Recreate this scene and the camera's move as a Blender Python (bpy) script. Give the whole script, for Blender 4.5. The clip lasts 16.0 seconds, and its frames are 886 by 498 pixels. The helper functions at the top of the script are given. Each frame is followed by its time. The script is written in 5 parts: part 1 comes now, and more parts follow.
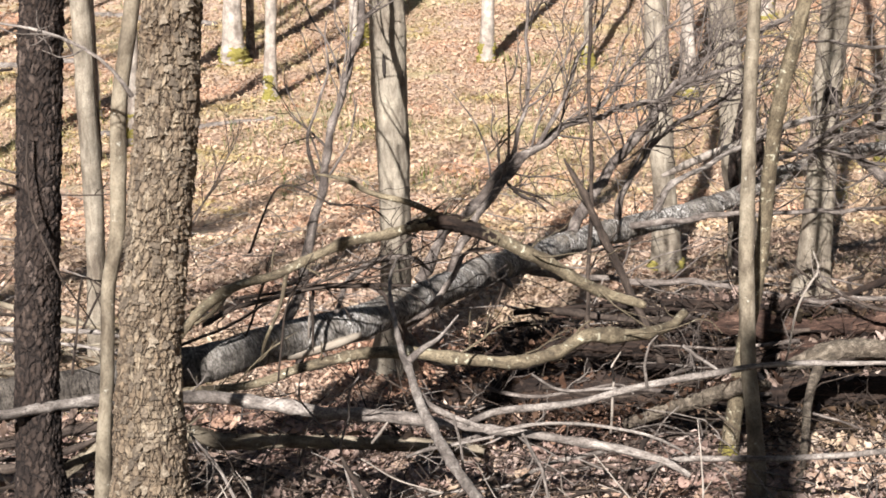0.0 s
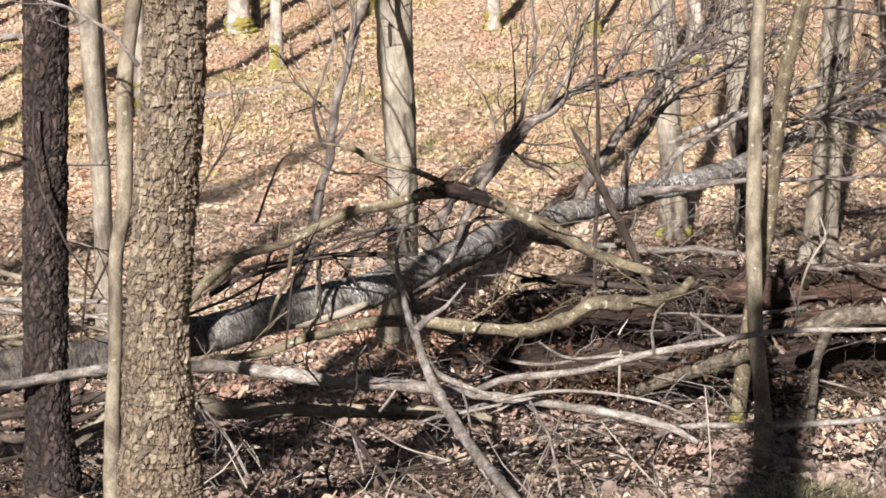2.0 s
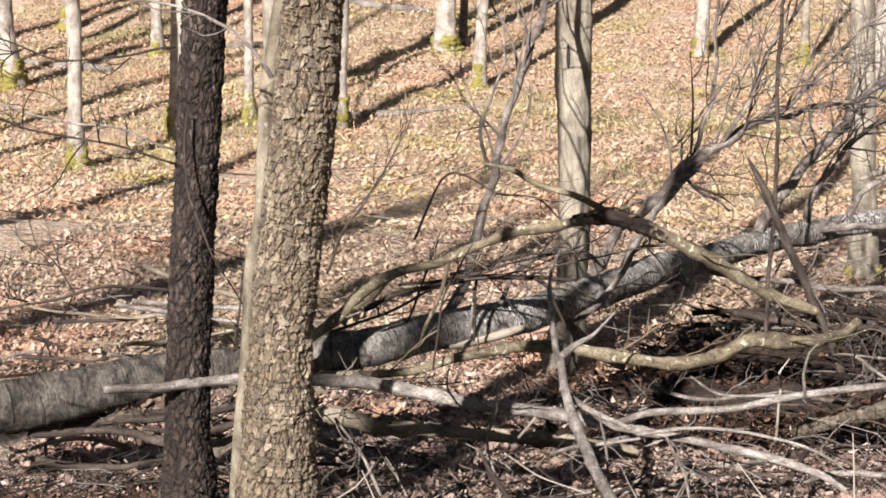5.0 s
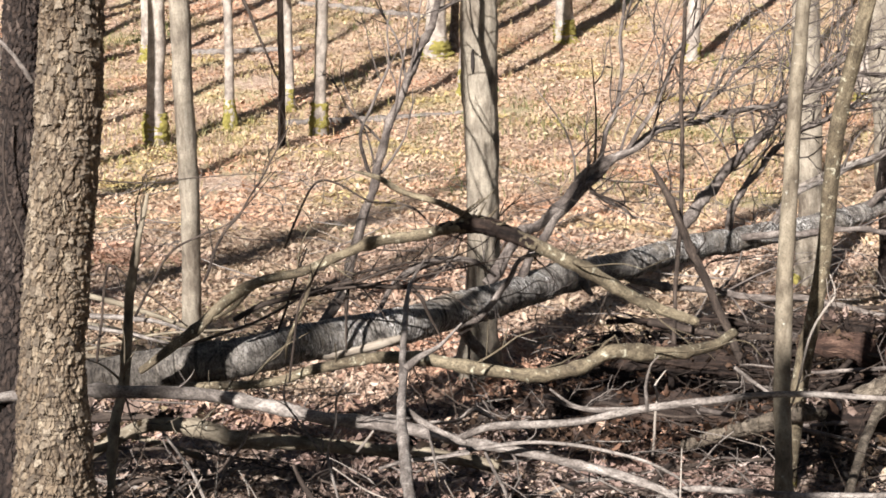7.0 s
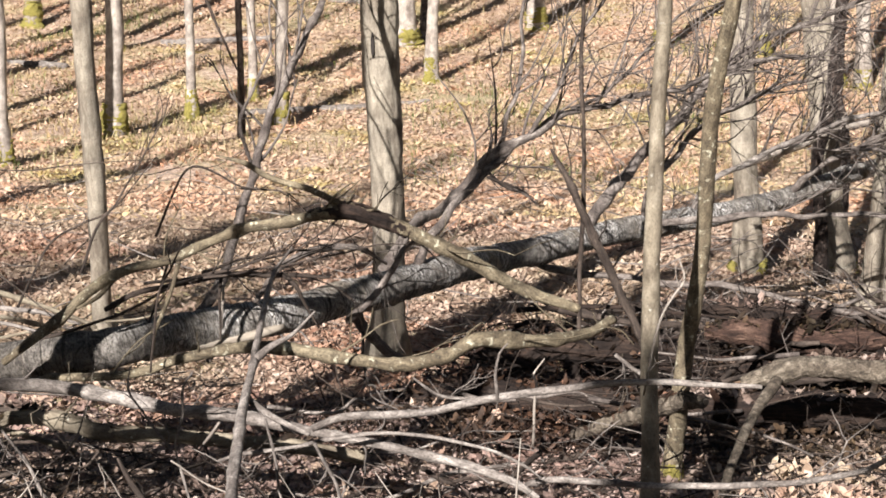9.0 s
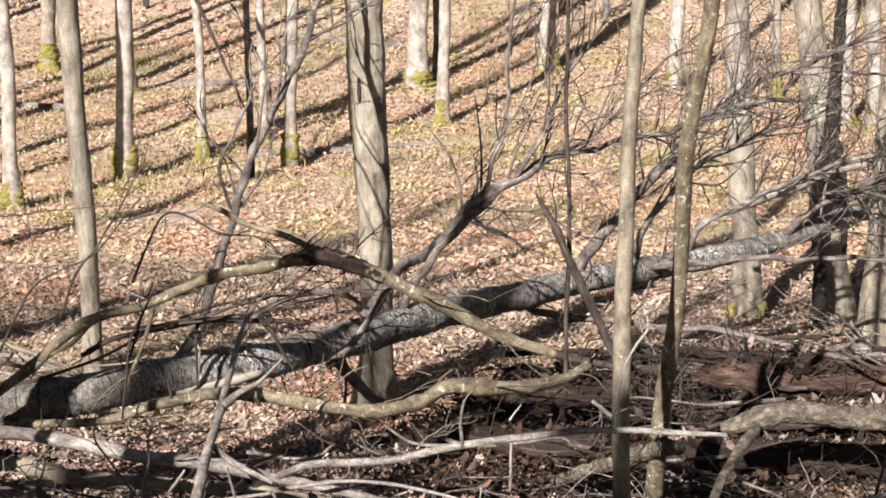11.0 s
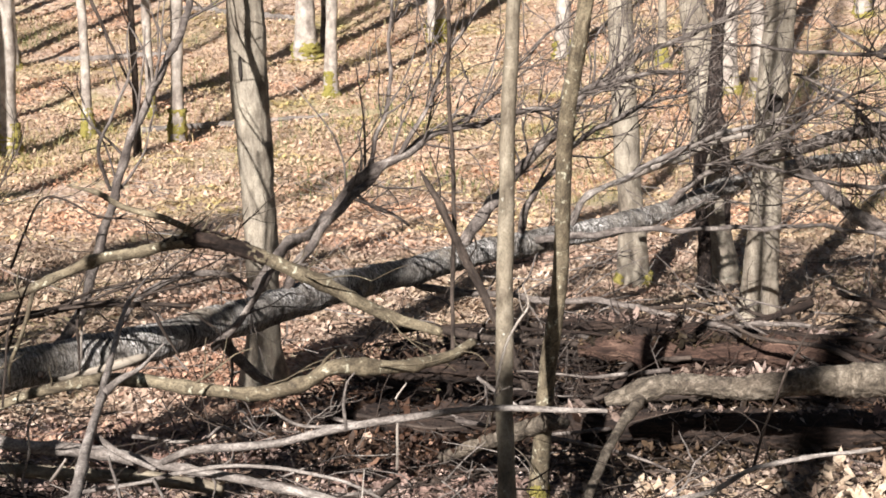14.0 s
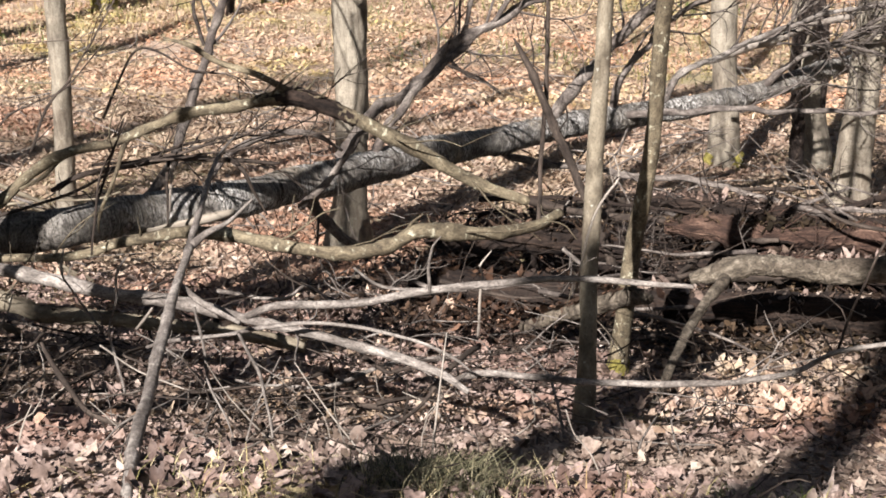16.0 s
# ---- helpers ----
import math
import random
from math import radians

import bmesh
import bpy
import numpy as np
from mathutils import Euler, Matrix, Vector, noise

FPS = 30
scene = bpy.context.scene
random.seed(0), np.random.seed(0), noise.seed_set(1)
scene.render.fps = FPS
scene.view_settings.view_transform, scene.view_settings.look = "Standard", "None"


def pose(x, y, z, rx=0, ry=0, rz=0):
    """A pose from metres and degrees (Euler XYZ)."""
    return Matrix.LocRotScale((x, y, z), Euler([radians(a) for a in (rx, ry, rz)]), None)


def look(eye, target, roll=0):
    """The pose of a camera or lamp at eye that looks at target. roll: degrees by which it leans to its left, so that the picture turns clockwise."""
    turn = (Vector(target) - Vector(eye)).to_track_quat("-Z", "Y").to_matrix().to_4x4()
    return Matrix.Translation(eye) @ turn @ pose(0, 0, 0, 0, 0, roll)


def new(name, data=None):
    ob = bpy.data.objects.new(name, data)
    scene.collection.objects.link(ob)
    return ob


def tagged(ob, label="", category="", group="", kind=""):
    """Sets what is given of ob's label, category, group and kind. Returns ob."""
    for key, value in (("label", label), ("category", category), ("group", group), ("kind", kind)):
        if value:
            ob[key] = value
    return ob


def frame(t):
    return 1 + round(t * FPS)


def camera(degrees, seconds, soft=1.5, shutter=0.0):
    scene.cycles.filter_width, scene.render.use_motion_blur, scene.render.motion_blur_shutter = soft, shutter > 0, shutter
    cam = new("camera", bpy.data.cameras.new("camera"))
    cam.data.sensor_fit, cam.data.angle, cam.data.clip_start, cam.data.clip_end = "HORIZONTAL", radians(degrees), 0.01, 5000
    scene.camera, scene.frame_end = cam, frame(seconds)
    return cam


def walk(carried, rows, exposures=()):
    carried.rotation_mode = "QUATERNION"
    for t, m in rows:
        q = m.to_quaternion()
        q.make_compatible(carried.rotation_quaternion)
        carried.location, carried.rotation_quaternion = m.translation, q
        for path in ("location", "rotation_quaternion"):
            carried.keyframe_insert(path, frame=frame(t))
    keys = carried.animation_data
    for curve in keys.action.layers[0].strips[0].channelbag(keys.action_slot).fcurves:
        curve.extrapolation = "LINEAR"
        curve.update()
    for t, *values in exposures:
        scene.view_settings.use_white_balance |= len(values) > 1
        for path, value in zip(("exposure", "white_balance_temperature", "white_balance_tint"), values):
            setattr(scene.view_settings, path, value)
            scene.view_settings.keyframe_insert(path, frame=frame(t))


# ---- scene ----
cam = camera(29.0, 16.0, soft=1.75)
PATH = [
    (0, (0.116, -0.308, 1.573), (0.1, 1.645, 1.143), -1.5),
    (0.5, (0.115, -0.31, 1.572), (0.099, 1.642, 1.138), -1.5),
    (1, (0.118, -0.306, 1.571), (0.094, 1.642, 1.12), -1.6),
    (1.5, (0.116, -0.302, 1.571), (0.091, 1.644, 1.11), -1.8),
    (2, (0.116, -0.311, 1.571), (0.091, 1.634, 1.106), -1.8),
    (2.5, (0.116, -0.307, 1.571), (0.08, 1.638, 1.109), -1.6),
    (3, (0.115, -0.299, 1.569), (0.038, 1.646, 1.112), -1.6),
    (3.5, (0.128, -0.299, 1.572), (-0.008, 1.647, 1.132), -0.9),
    (3.7, (0.14, -0.293, 1.571), (-0.024, 1.651, 1.132), -0.6),
    (5.8, (0.609, -0.119, 1.545), (0.316, 1.811, 1.112), -1.1),
    (6, (0.699, -0.094, 1.544), (0.405, 1.837, 1.112), -1.3),
    (6.5, (0.887, -0.007, 1.526), (0.592, 1.921, 1.085), -1.3),
    (7, (1.012, 0.047, 1.524), (0.712, 1.978, 1.095), -0.7),
    (7.5, (1.159, 0.113, 1.513), (0.846, 2.042, 1.089), -0.5),
    (8, (1.298, 0.16, 1.5), (0.981, 2.086, 1.064), -0.9),
    (8.5, (1.431, 0.228, 1.48), (1.127, 2.155, 1.041), -1.1),
    (8.7, (1.474, 0.267, 1.464), (1.173, 2.195, 1.024), -1.1),
    (10.8, (1.73, 0.321, 1.485), (1.401, 2.25, 1.072), -1.2),
    (11, (1.733, 0.338, 1.482), (1.403, 2.271, 1.088), -1.3),
    (11.5, (1.764, 0.333, 1.51), (1.438, 2.281, 1.195), -1.2),
    (12, (1.776, 0.327, 1.529), (1.466, 2.282, 1.243), -1.1),
    (12.5, (1.776, 0.35, 1.524), (1.496, 2.299, 1.174), -1.4),
    (13, (1.781, 0.356, 1.52), (1.554, 2.301, 1.109), -1.7),
    (13.5, (1.782, 0.355, 1.519), (1.575, 2.298, 1.09), -1.7),
    (14, (1.782, 0.356, 1.52), (1.574, 2.298, 1.088), -1.6),
    (14.5, (1.782, 0.354, 1.517), (1.568, 2.294, 1.077), -1.7),
    (15, (1.784, 0.36, 1.511), (1.564, 2.288, 1.026), -0.6),
    (15.5, (1.764, 0.356, 1.509), (1.498, 2.262, 0.962), 1.0),
    (16, (1.763, 0.373, 1.489), (1.461, 2.265, 0.915), 0.3),
]
walk(cam, [(t, look(eye, target, roll)) for t, eye, target, roll in PATH])

# ---- light: clear spring sun from behind the camera ----
SUN_TURN, SUN_UP = 12.5, 31.5          # the light travels 12.5 degrees right of +y
way = Vector((math.sin(radians(SUN_TURN)) * math.cos(radians(SUN_UP)), math.cos(radians(SUN_TURN)) * math.cos(radians(SUN_UP)), -math.sin(radians(SUN_UP))))
sun = new("sun", bpy.data.lights.new("sun", "SUN"))
sun.data.energy, sun.data.angle, sun.data.color = 5.0, radians(0.6), (1.0, 0.972, 0.985)
sun.matrix_world = look((0, -20, 15), Vector((0, -20, 15)) + way)
world = bpy.data.worlds.new("sky")
scene.world = world
world.use_nodes = True
wn = world.node_tree
sky = wn.nodes.new("ShaderNodeTexSky")
sky.sky_type, sky.sun_disc = "NISHITA", False
sky.sun_elevation, sky.sun_rotation = radians(SUN_UP), radians(180 + SUN_TURN)
wn.links.new(sky.outputs[0], wn.nodes["Background"].inputs[0])
wn.nodes["Background"].inputs[1].default_value = 0.019
scene.view_settings.exposure = 1.36

# ---- materials ----


class Nodes:
    """A small builder of node materials."""

    def __init__(self, name, rough=0.85):
        self.mat = bpy.data.materials.new(name)
        self.mat.use_nodes = True
        self.tree = self.mat.node_tree
        self.bsdf = self.tree.nodes["Principled BSDF"]
        self.bsdf.inputs["Roughness"].default_value = rough
        self.bsdf.inputs["Specular IOR Level"].default_value = 0.25

    def add(self, kind, **values):
        n = self.tree.nodes.new(kind)
        for key, v in values.items():
            n.inputs[key].default_value = v
        return n

    def link(self, a, b):
        self.tree.links.new(a, b)

    def coords(self, use, scale):
        tc = self.add("ShaderNodeTexCoord")
        mp = self.add("ShaderNodeMapping")
        mp.inputs["Scale"].default_value = scale
        self.link(tc.outputs[use], mp.inputs["Vector"])
        return mp.outputs[0]

    def noise(self, vec, scale, detail=6.0, rough=0.6, distort=0.0):
        n = self.add("ShaderNodeTexNoise", Scale=scale, Detail=detail, Roughness=rough, Distortion=distort)
        self.link(vec, n.inputs["Vector"])
        return n.outputs["Fac"]

    def voronoi(self, vec, scale, feature="F1"):
        n = self.add("ShaderNodeTexVoronoi", Scale=scale)
        n.feature = feature
        self.link(vec, n.inputs["Vector"])
        return n

    def ramp(self, fac, stops):
        n = self.add("ShaderNodeValToRGB")
        els = n.color_ramp.elements
        while len(els) < len(stops):
            els.new(0.5)
        for e, (p, c) in zip(els, stops):
            e.position, e.color = p, (*c, 1) if len(c) == 3 else c
        self.link(fac, n.inputs["Fac"])
        return n.outputs["Color"]

    def mix(self, fac, a, b, blend="MIX"):
        n = self.tree.nodes.new("ShaderNodeMix")
        n.data_type, n.blend_type = "RGBA", blend
        for v, slot in ((fac, 0), (a, 6), (b, 7)):
            if hasattr(v, "is_output"):
                self.link(v, n.inputs[slot])
            else:
                n.inputs[slot].default_value = v if slot == 0 else (*v, 1)
        return n.outputs[2]

    def maths(self, op, a, b):
        n = self.tree.nodes.new("ShaderNodeMath")
        n.operation = op
        for v, slot in ((a, 0), (b, 1)):
            if hasattr(v, "is_output"):
                self.link(v, n.inputs[slot])
            else:
                n.inputs[slot].default_value = v
        return n.outputs[0]

    def bump(self, height, strength, distance):
        n = self.add("ShaderNodeBump", Strength=strength, Distance=distance)
        self.link(height, n.inputs["Height"])
        self.link(n.outputs[0], self.bsdf.inputs["Normal"])

    def colour(self, c):
        self.link(c, self.bsdf.inputs["Base Color"])
        return self.mat


def bark_material(name, dark, mid, light, along=6.0, across=30.0, lichen=(0.42, 0.43, 0.36), lichen_from=0.62, relief=0.006, grit_deep=0.45):
    """Furrowed or smooth bark, laid along the trunk by its UV in metres."""
    n = Nodes(name)
    uv = n.coords("UV", (across, along, 1))
    fine = n.noise(uv, 1.0, 8, 0.65, 0.6)
    big = n.noise(n.coords("UV", (1, 1, 1)), 5.0, 4, 0.6)
    grain = n.ramp(fine, [(0.28, dark), (0.5, mid), (0.74, light)])
    tone = n.ramp(big, [(0.3, (0.62, 0.6, 0.58)), (0.7, (1.15, 1.12, 1.08))])
    c = n.mix(1.0, grain, tone, "MULTIPLY")
    spots = n.noise(n.coords("UV", (1, 1, 1)), 22.0, 5, 0.7)
    mask = n.ramp(spots, [(lichen_from, (0, 0, 0)), (lichen_from + 0.07, (1, 1, 1))])
    c = n.mix(mask, c, lichen)
    grit = n.noise(n.coords("UV", (1, 0.6, 1)), 150.0, 4, 0.7)
    c = n.mix(1.0, c, n.ramp(grit, [(0.34, (grit_deep, grit_deep * 0.96, grit_deep * 0.92)), (0.5, (1, 1, 1)), (0.68, (1.6 - 0.65 * grit_deep, 1.58 - 0.65 * grit_deep, 1.54 - 0.65 * grit_deep))]), "MULTIPLY")
    band = n.noise(n.coords("UV", (2, 1, 1)), 2.2, 5, 0.7)
    c = n.mix(1.0, c, n.ramp(band, [(0.38, (0.55, 0.52, 0.5)), (0.56, (1.1, 1.1, 1.08))]), "MULTIPLY")
    n.bump(n.maths("ADD", fine, n.maths("ADD", n.maths("MULTIPLY", spots, 0.35), n.maths("MULTIPLY", grit, 0.35))), 1.0, relief * 1.3)
    return n.colour(c)


def plate_bark(name, crack, low, high, pale, wide=34.0, tall=15.0):
    """Bark broken into upright plates: dark cracks round them, each plate in a tone of its own, weathered paler in places."""
    n = Nodes(name, 0.88)
    shift = n.add("ShaderNodeTexNoise", Scale=38.0, Detail=4.0, Roughness=0.65)
    n.link(n.coords("UV", (1, 0.6, 1)), shift.inputs["Vector"])
    uv = n.add("ShaderNodeVectorMath")
    uv.operation = "MULTIPLY_ADD"
    n.link(shift.outputs["Color"], uv.inputs[0])
    uv.inputs[1].default_value = (1.5, 1.1, 0)
    n.link(n.coords("UV", (wide, tall, 1)), uv.inputs[2])
    cell = n.voronoi(uv.outputs[0], 1.0)
    gap = n.voronoi(uv.outputs[0], 1.0, "DISTANCE_TO_EDGE").outputs["Distance"]
    tone = n.add("ShaderNodeSeparateColor")
    n.link(cell.outputs["Color"], tone.inputs[0])
    c = n.ramp(tone.outputs[0], [(0.0, low), (0.8, high), (1.0, pale)])
    fine = n.noise(n.coords("UV", (60, 26, 1)), 1.0, 6, 0.7, 0.8)
    c = n.mix(1.0, c, n.ramp(fine, [(0.32, (0.5, 0.48, 0.45)), (0.5, (1, 1, 1)), (0.7, (1.35, 1.32, 1.26))]), "MULTIPLY")
    big = n.noise(n.coords("UV", (1.5, 1, 1)), 3.0, 5, 0.65)
    c = n.mix(1.0, c, n.ramp(big, [(0.35, (0.72, 0.66, 0.6)), (0.62, (1.15, 1.14, 1.1))]), "MULTIPLY")
    worn = n.ramp(n.noise(n.coords("UV", (1, 1, 1)), 26.0, 3, 0.6), [(0.4, (0.15, 0.15, 0.15)), (0.58, (1, 1, 1))])
    c = n.mix(n.mix(1.0, n.ramp(gap, [(0.01, (0.9, 0.9, 0.9)), (0.13, (0, 0, 0))]), worn, "MULTIPLY"), c, crack)
    lift = n.ramp(gap, [(0.0, (0, 0, 0)), (0.22, (1, 1, 1))])
    n.bump(n.maths("ADD", n.maths("MULTIPLY", lift, 1.3), n.maths("ADD", n.maths("MULTIPLY", tone.outputs[1], 0.9), n.maths("MULTIPLY", fine, 0.7))), 1.0, 0.007)
    return n.colour(c)


def birch_material():
    """Weathered birch bark: mottled grey skin, zones of pale cross-wise flecks, tan and dark patches."""
    n = Nodes("birch_bark", 0.8)
    fleck = n.noise(n.coords("UV", (26, 70, 1)), 1.0, 5, 0.7, 1.4)
    patch = n.noise(n.coords("UV", (1, 1, 1)), 11.0, 7, 0.72, 1.0)
    blot = n.noise(n.coords("UV", (1, 1, 1)), 2.6, 5, 0.6, 0.5)
    speck = n.noise(n.coords("UV", (1, 1.3, 1)), 90.0, 5, 0.75)
    c = n.ramp(patch, [(0.36, (0.035, 0.029, 0.024)), (0.46, (0.125, 0.111, 0.094)), (0.58, (0.25, 0.227, 0.195)), (0.72, (0.38, 0.35, 0.305))])
    tan = n.ramp(patch, [(0.35, (0.09, 0.072, 0.054)), (0.65, (0.32, 0.27, 0.2))])
    c = n.mix(n.ramp(blot, [(0.52, (0, 0, 0)), (0.62, (0.8, 0.8, 0.8))]), c, tan)
    zone = n.ramp(n.noise(n.coords("UV", (1, 1, 1)), 4.2, 4, 0.6, 0.6), [(0.42, (0, 0, 0)), (0.55, (0.95, 0.95, 0.95))])
    metre = n.add("ShaderNodeSeparateXYZ")
    n.link(n.coords("UV", (1, 0.2, 1)), metre.inputs[0])
    zone = n.mix(1.0, zone, n.ramp(metre.outputs["Y"], [(0.36, (0.12, 0.12, 0.12)), (0.5, (1, 1, 1))]), "MULTIPLY")
    pale = n.ramp(fleck, [(0.43, (0.045, 0.039, 0.033)), (0.51, (0.26, 0.243, 0.217)), (0.62, (0.7, 0.665, 0.61))])
    c = n.mix(zone, c, pale)
    c = n.mix(1.0, c, n.ramp(metre.outputs["Y"], [(0.24, (0.5, 0.47, 0.44)), (0.42, (1, 1, 1))]), "MULTIPLY")
    c = n.mix(1.0, c, n.ramp(speck, [(0.36, (0.3, 0.28, 0.26)), (0.5, (1, 1, 1)), (0.66, (1.5, 1.47, 1.43))]), "MULTIPLY")
    seam = n.noise(n.coords("UV", (5, 60, 1)), 1.0, 5, 0.7, 0.8)
    c = n.mix(1.0, c, n.ramp(seam, [(0.36, (0.2, 0.18, 0.16)), (0.45, (1, 1, 1)), (0.58, (1, 1, 1)), (0.68, (1.6, 1.57, 1.5))]), "MULTIPLY")
    n.bump(n.maths("ADD", fleck, n.maths("ADD", n.maths("MULTIPLY", patch, 1.6), n.maths("MULTIPLY", speck, 0.6))), 1.0, 0.009)
    return n.colour(c)


def plain_wood(name, a, b, along=5.0):
    n = Nodes(name, 0.8)
    g = n.noise(n.coords("UV", (90, along, 1)), 1.0, 6, 0.6, 0.3)
    n.bump(g, 0.6, 0.003)
    return n.colour(n.ramp(g, [(0.3, a), (0.7, b)]))


def moss_material():
    n = Nodes("moss", 0.95)
    f = n.noise(n.coords("Object", (1, 1, 1)), 60.0, 6, 0.7)
    g = n.noise(n.coords("Object", (1, 1, 1)), 9.0, 4, 0.6)
    c = n.mix(g, n.ramp(f, [(0.3, (0.06, 0.06, 0.014)), (0.7, (0.34, 0.3, 0.06))]), n.ramp(f, [(0.3, (0.14, 0.11, 0.03)), (0.7, (0.42, 0.34, 0.1))]))
    n.bump(f, 1.0, 0.03)
    return n.colour(c)


def leaf_material(name, stops, gloss=0.6, green=(0.72, 0.8, 0.58)):
    """Dead leaves, each with a tone of its own, veined and blotched."""
    n = Nodes(name, gloss)
    geo = n.add("ShaderNodeNewGeometry")
    base = n.ramp(geo.outputs["Random Per Island"], stops)
    drift = n.noise(n.coords("Object", (1, 1, 1)), 0.55, 5, 0.65)
    base = n.mix(1.0, base, n.ramp(drift, [(0.34, (1.12, 0.9, 0.8)), (0.48, (1, 1, 1)), (0.56, (0.95, 0.98, 0.9)), (0.65, green)]), "MULTIPLY")
    tone = n.noise(n.coords("Object", (1, 1, 1)), 2.3, 5, 0.7)
    base = n.mix(1.0, base, n.ramp(tone, [(0.34, (0.66, 0.6, 0.55)), (0.5, (1, 1, 1)), (0.66, (1.12, 1.12, 1.1))]), "MULTIPLY")
    blot = n.noise(n.coords("Object", (1, 1, 1)), 55.0, 4, 0.6)
    c = n.mix(1.0, base, n.ramp(blot, [(0.32, (0.5, 0.46, 0.42)), (0.52, (1, 1, 1)), (0.72, (1.25, 1.22, 1.18))]), "MULTIPLY")
    n.bump(blot, 0.5, 0.004)
    return n.colour(c)


def ground_material():
    """Forest floor: matted brown leaves over dark humus, with tufts of dry grass and thin green."""
    n = Nodes("forest_floor", 0.95)
    v = n.coords("Object", (1, 1, 1))
    cell = n.voronoi(v, 21.0)
    tone = n.add("ShaderNodeSeparateColor")
    n.link(cell.outputs["Color"], tone.inputs[0])
    c = n.ramp(tone.outputs[0], [(0.0, (0.26, 0.172, 0.118)), (0.35, (0.41, 0.285, 0.2)), (0.7, (0.54, 0.395, 0.285)), (1.0, (0.66, 0.51, 0.39))])
    rot = n.noise(v, 3.2, 6, 0.7)
    c = n.mix(n.ramp(rot, [(0.46, (0, 0, 0)), (0.7, (0.7, 0.7, 0.7))]), c, (0.22, 0.142, 0.094))
    tuft = n.noise(v, 0.62, 5, 0.65)
    straw = n.ramp(n.noise(v, 26.0, 4, 0.7), [(0.3, (0.2, 0.18, 0.07)), (0.7, (0.58, 0.48, 0.27))])
    c = n.mix(n.ramp(tuft, [(0.5, (0, 0, 0)), (0.62, (0.8, 0.8, 0.8))]), c, straw)
    h = n.maths("ADD", n.noise(v, 17.0, 6, 0.7), n.maths("MULTIPLY", cell.outputs["Distance"], 0.9))
    n.bump(n.maths("ADD", h, n.maths("MULTIPLY", n.noise(v, 45.0, 4, 0.7), 0.6)), 1.0, 0.03)
    return n.colour(c)


M_SCALY = plate_bark("scaly_bark", (0.05, 0.036, 0.026), (0.15, 0.115, 0.081), (0.2, 0.159, 0.113), (0.29, 0.242, 0.178), 56, 21)
M_DARK = plate_bark("dark_furrowed_bark", (0.008, 0.006, 0.005), (0.024, 0.017, 0.014), (0.05, 0.036, 0.029), (0.11, 0.085, 0.072), 50, 22)
M_SMOOTH = bark_material("smooth_grey_brown_bark", (0.11, 0.092, 0.066), (0.215, 0.185, 0.137), (0.33, 0.295, 0.23), 9, 20, (0.5, 0.49, 0.41), 0.63, 0.003, 0.7)
M_GREY = bark_material("furrowed_grey_bark", (0.165, 0.142, 0.112), (0.275, 0.243, 0.194), (0.385, 0.35, 0.285), 9, 44, (0.55, 0.55, 0.48), 0.66, 0.004, 0.7)
M_PALE = bark_material("pale_grey_bark", (0.19, 0.166, 0.142), (0.375, 0.335, 0.292), (0.5, 0.46, 0.408), 6, 14, (0.68, 0.66, 0.6), 0.64, 0.003, 0.7)
M_LICHEN = bark_material("lichened_bark", (0.045, 0.036, 0.025), (0.16, 0.132, 0.088), (0.32, 0.272, 0.185), 12, 26, (0.52, 0.49, 0.36), 0.58, 0.005)
M_DEAD = bark_material("weathered_grey_branch", (0.065, 0.056, 0.05), (0.22, 0.195, 0.175), (0.45, 0.415, 0.38), 16, 40, (0.5, 0.49, 0.44), 0.66, 0.003)
M_LIMB = bark_material("dark_grey_limb_bark", (0.04, 0.032, 0.028), (0.15, 0.128, 0.114), (0.38, 0.34, 0.305), 12, 26, (0.27, 0.27, 0.25), 0.66, 0.004)
M_TWIG = bark_material("brown_twig_bark", (0.02, 0.015, 0.012), (0.058, 0.044, 0.035), (0.125, 0.098, 0.08), 8, 40, (0.3, 0.28, 0.24), 0.75, 0.001)
# rotten brown wood, darkened so that the heap's shade is in its colour
M_SHADE_ROT = bark_material("shade_dark_rotten_wood", (0.008, 0.0055, 0.0045), (0.03, 0.02, 0.015), (0.095, 0.062, 0.045), 5, 50, (0.3, 0.27, 0.2), 0.72, 0.012)
M_RED = bark_material("rotten_red_wood", (0.016, 0.01, 0.008), (0.075, 0.043, 0.031), (0.24, 0.155, 0.115), 7, 42, (0.3, 0.25, 0.19), 0.7, 0.014)
M_BIRCH = birch_material()
M_RIDGE = bark_material("ridged_tan_bark", (0.03, 0.024, 0.018), (0.15, 0.125, 0.095), (0.38, 0.33, 0.265), 30, 26, (0.34, 0.31, 0.24), 0.64, 0.012)
M_WOOD = plain_wood("bare_pale_wood", (0.16, 0.125, 0.09), (0.42, 0.36, 0.28))
# near-black wood that paints the shade inside knotholes and cracks
M_HOLE_SHADE = plain_wood("hole_shade_wood", (0.012, 0.01, 0.008), (0.04, 0.03, 0.024))
M_MOSS = moss_material()
M_LEAF = leaf_material("fallen_leaves", [(0.0, (0.2, 0.13, 0.092)), (0.35, (0.32, 0.227, 0.166)), (0.8, (0.415, 0.31, 0.232)), (0.97, (0.455, 0.35, 0.27)), (1.0, (0.52, 0.43, 0.355))], 0.6, (0.78, 0.76, 0.72))
M_FAR = leaf_material("matted_slope_leaves", [(0.0, (0.35, 0.225, 0.145)), (0.5, (0.45, 0.315, 0.215)), (0.96, (0.53, 0.39, 0.275)), (1.0, (0.62, 0.5, 0.38))], 0.6, (0.84, 0.93, 0.55))
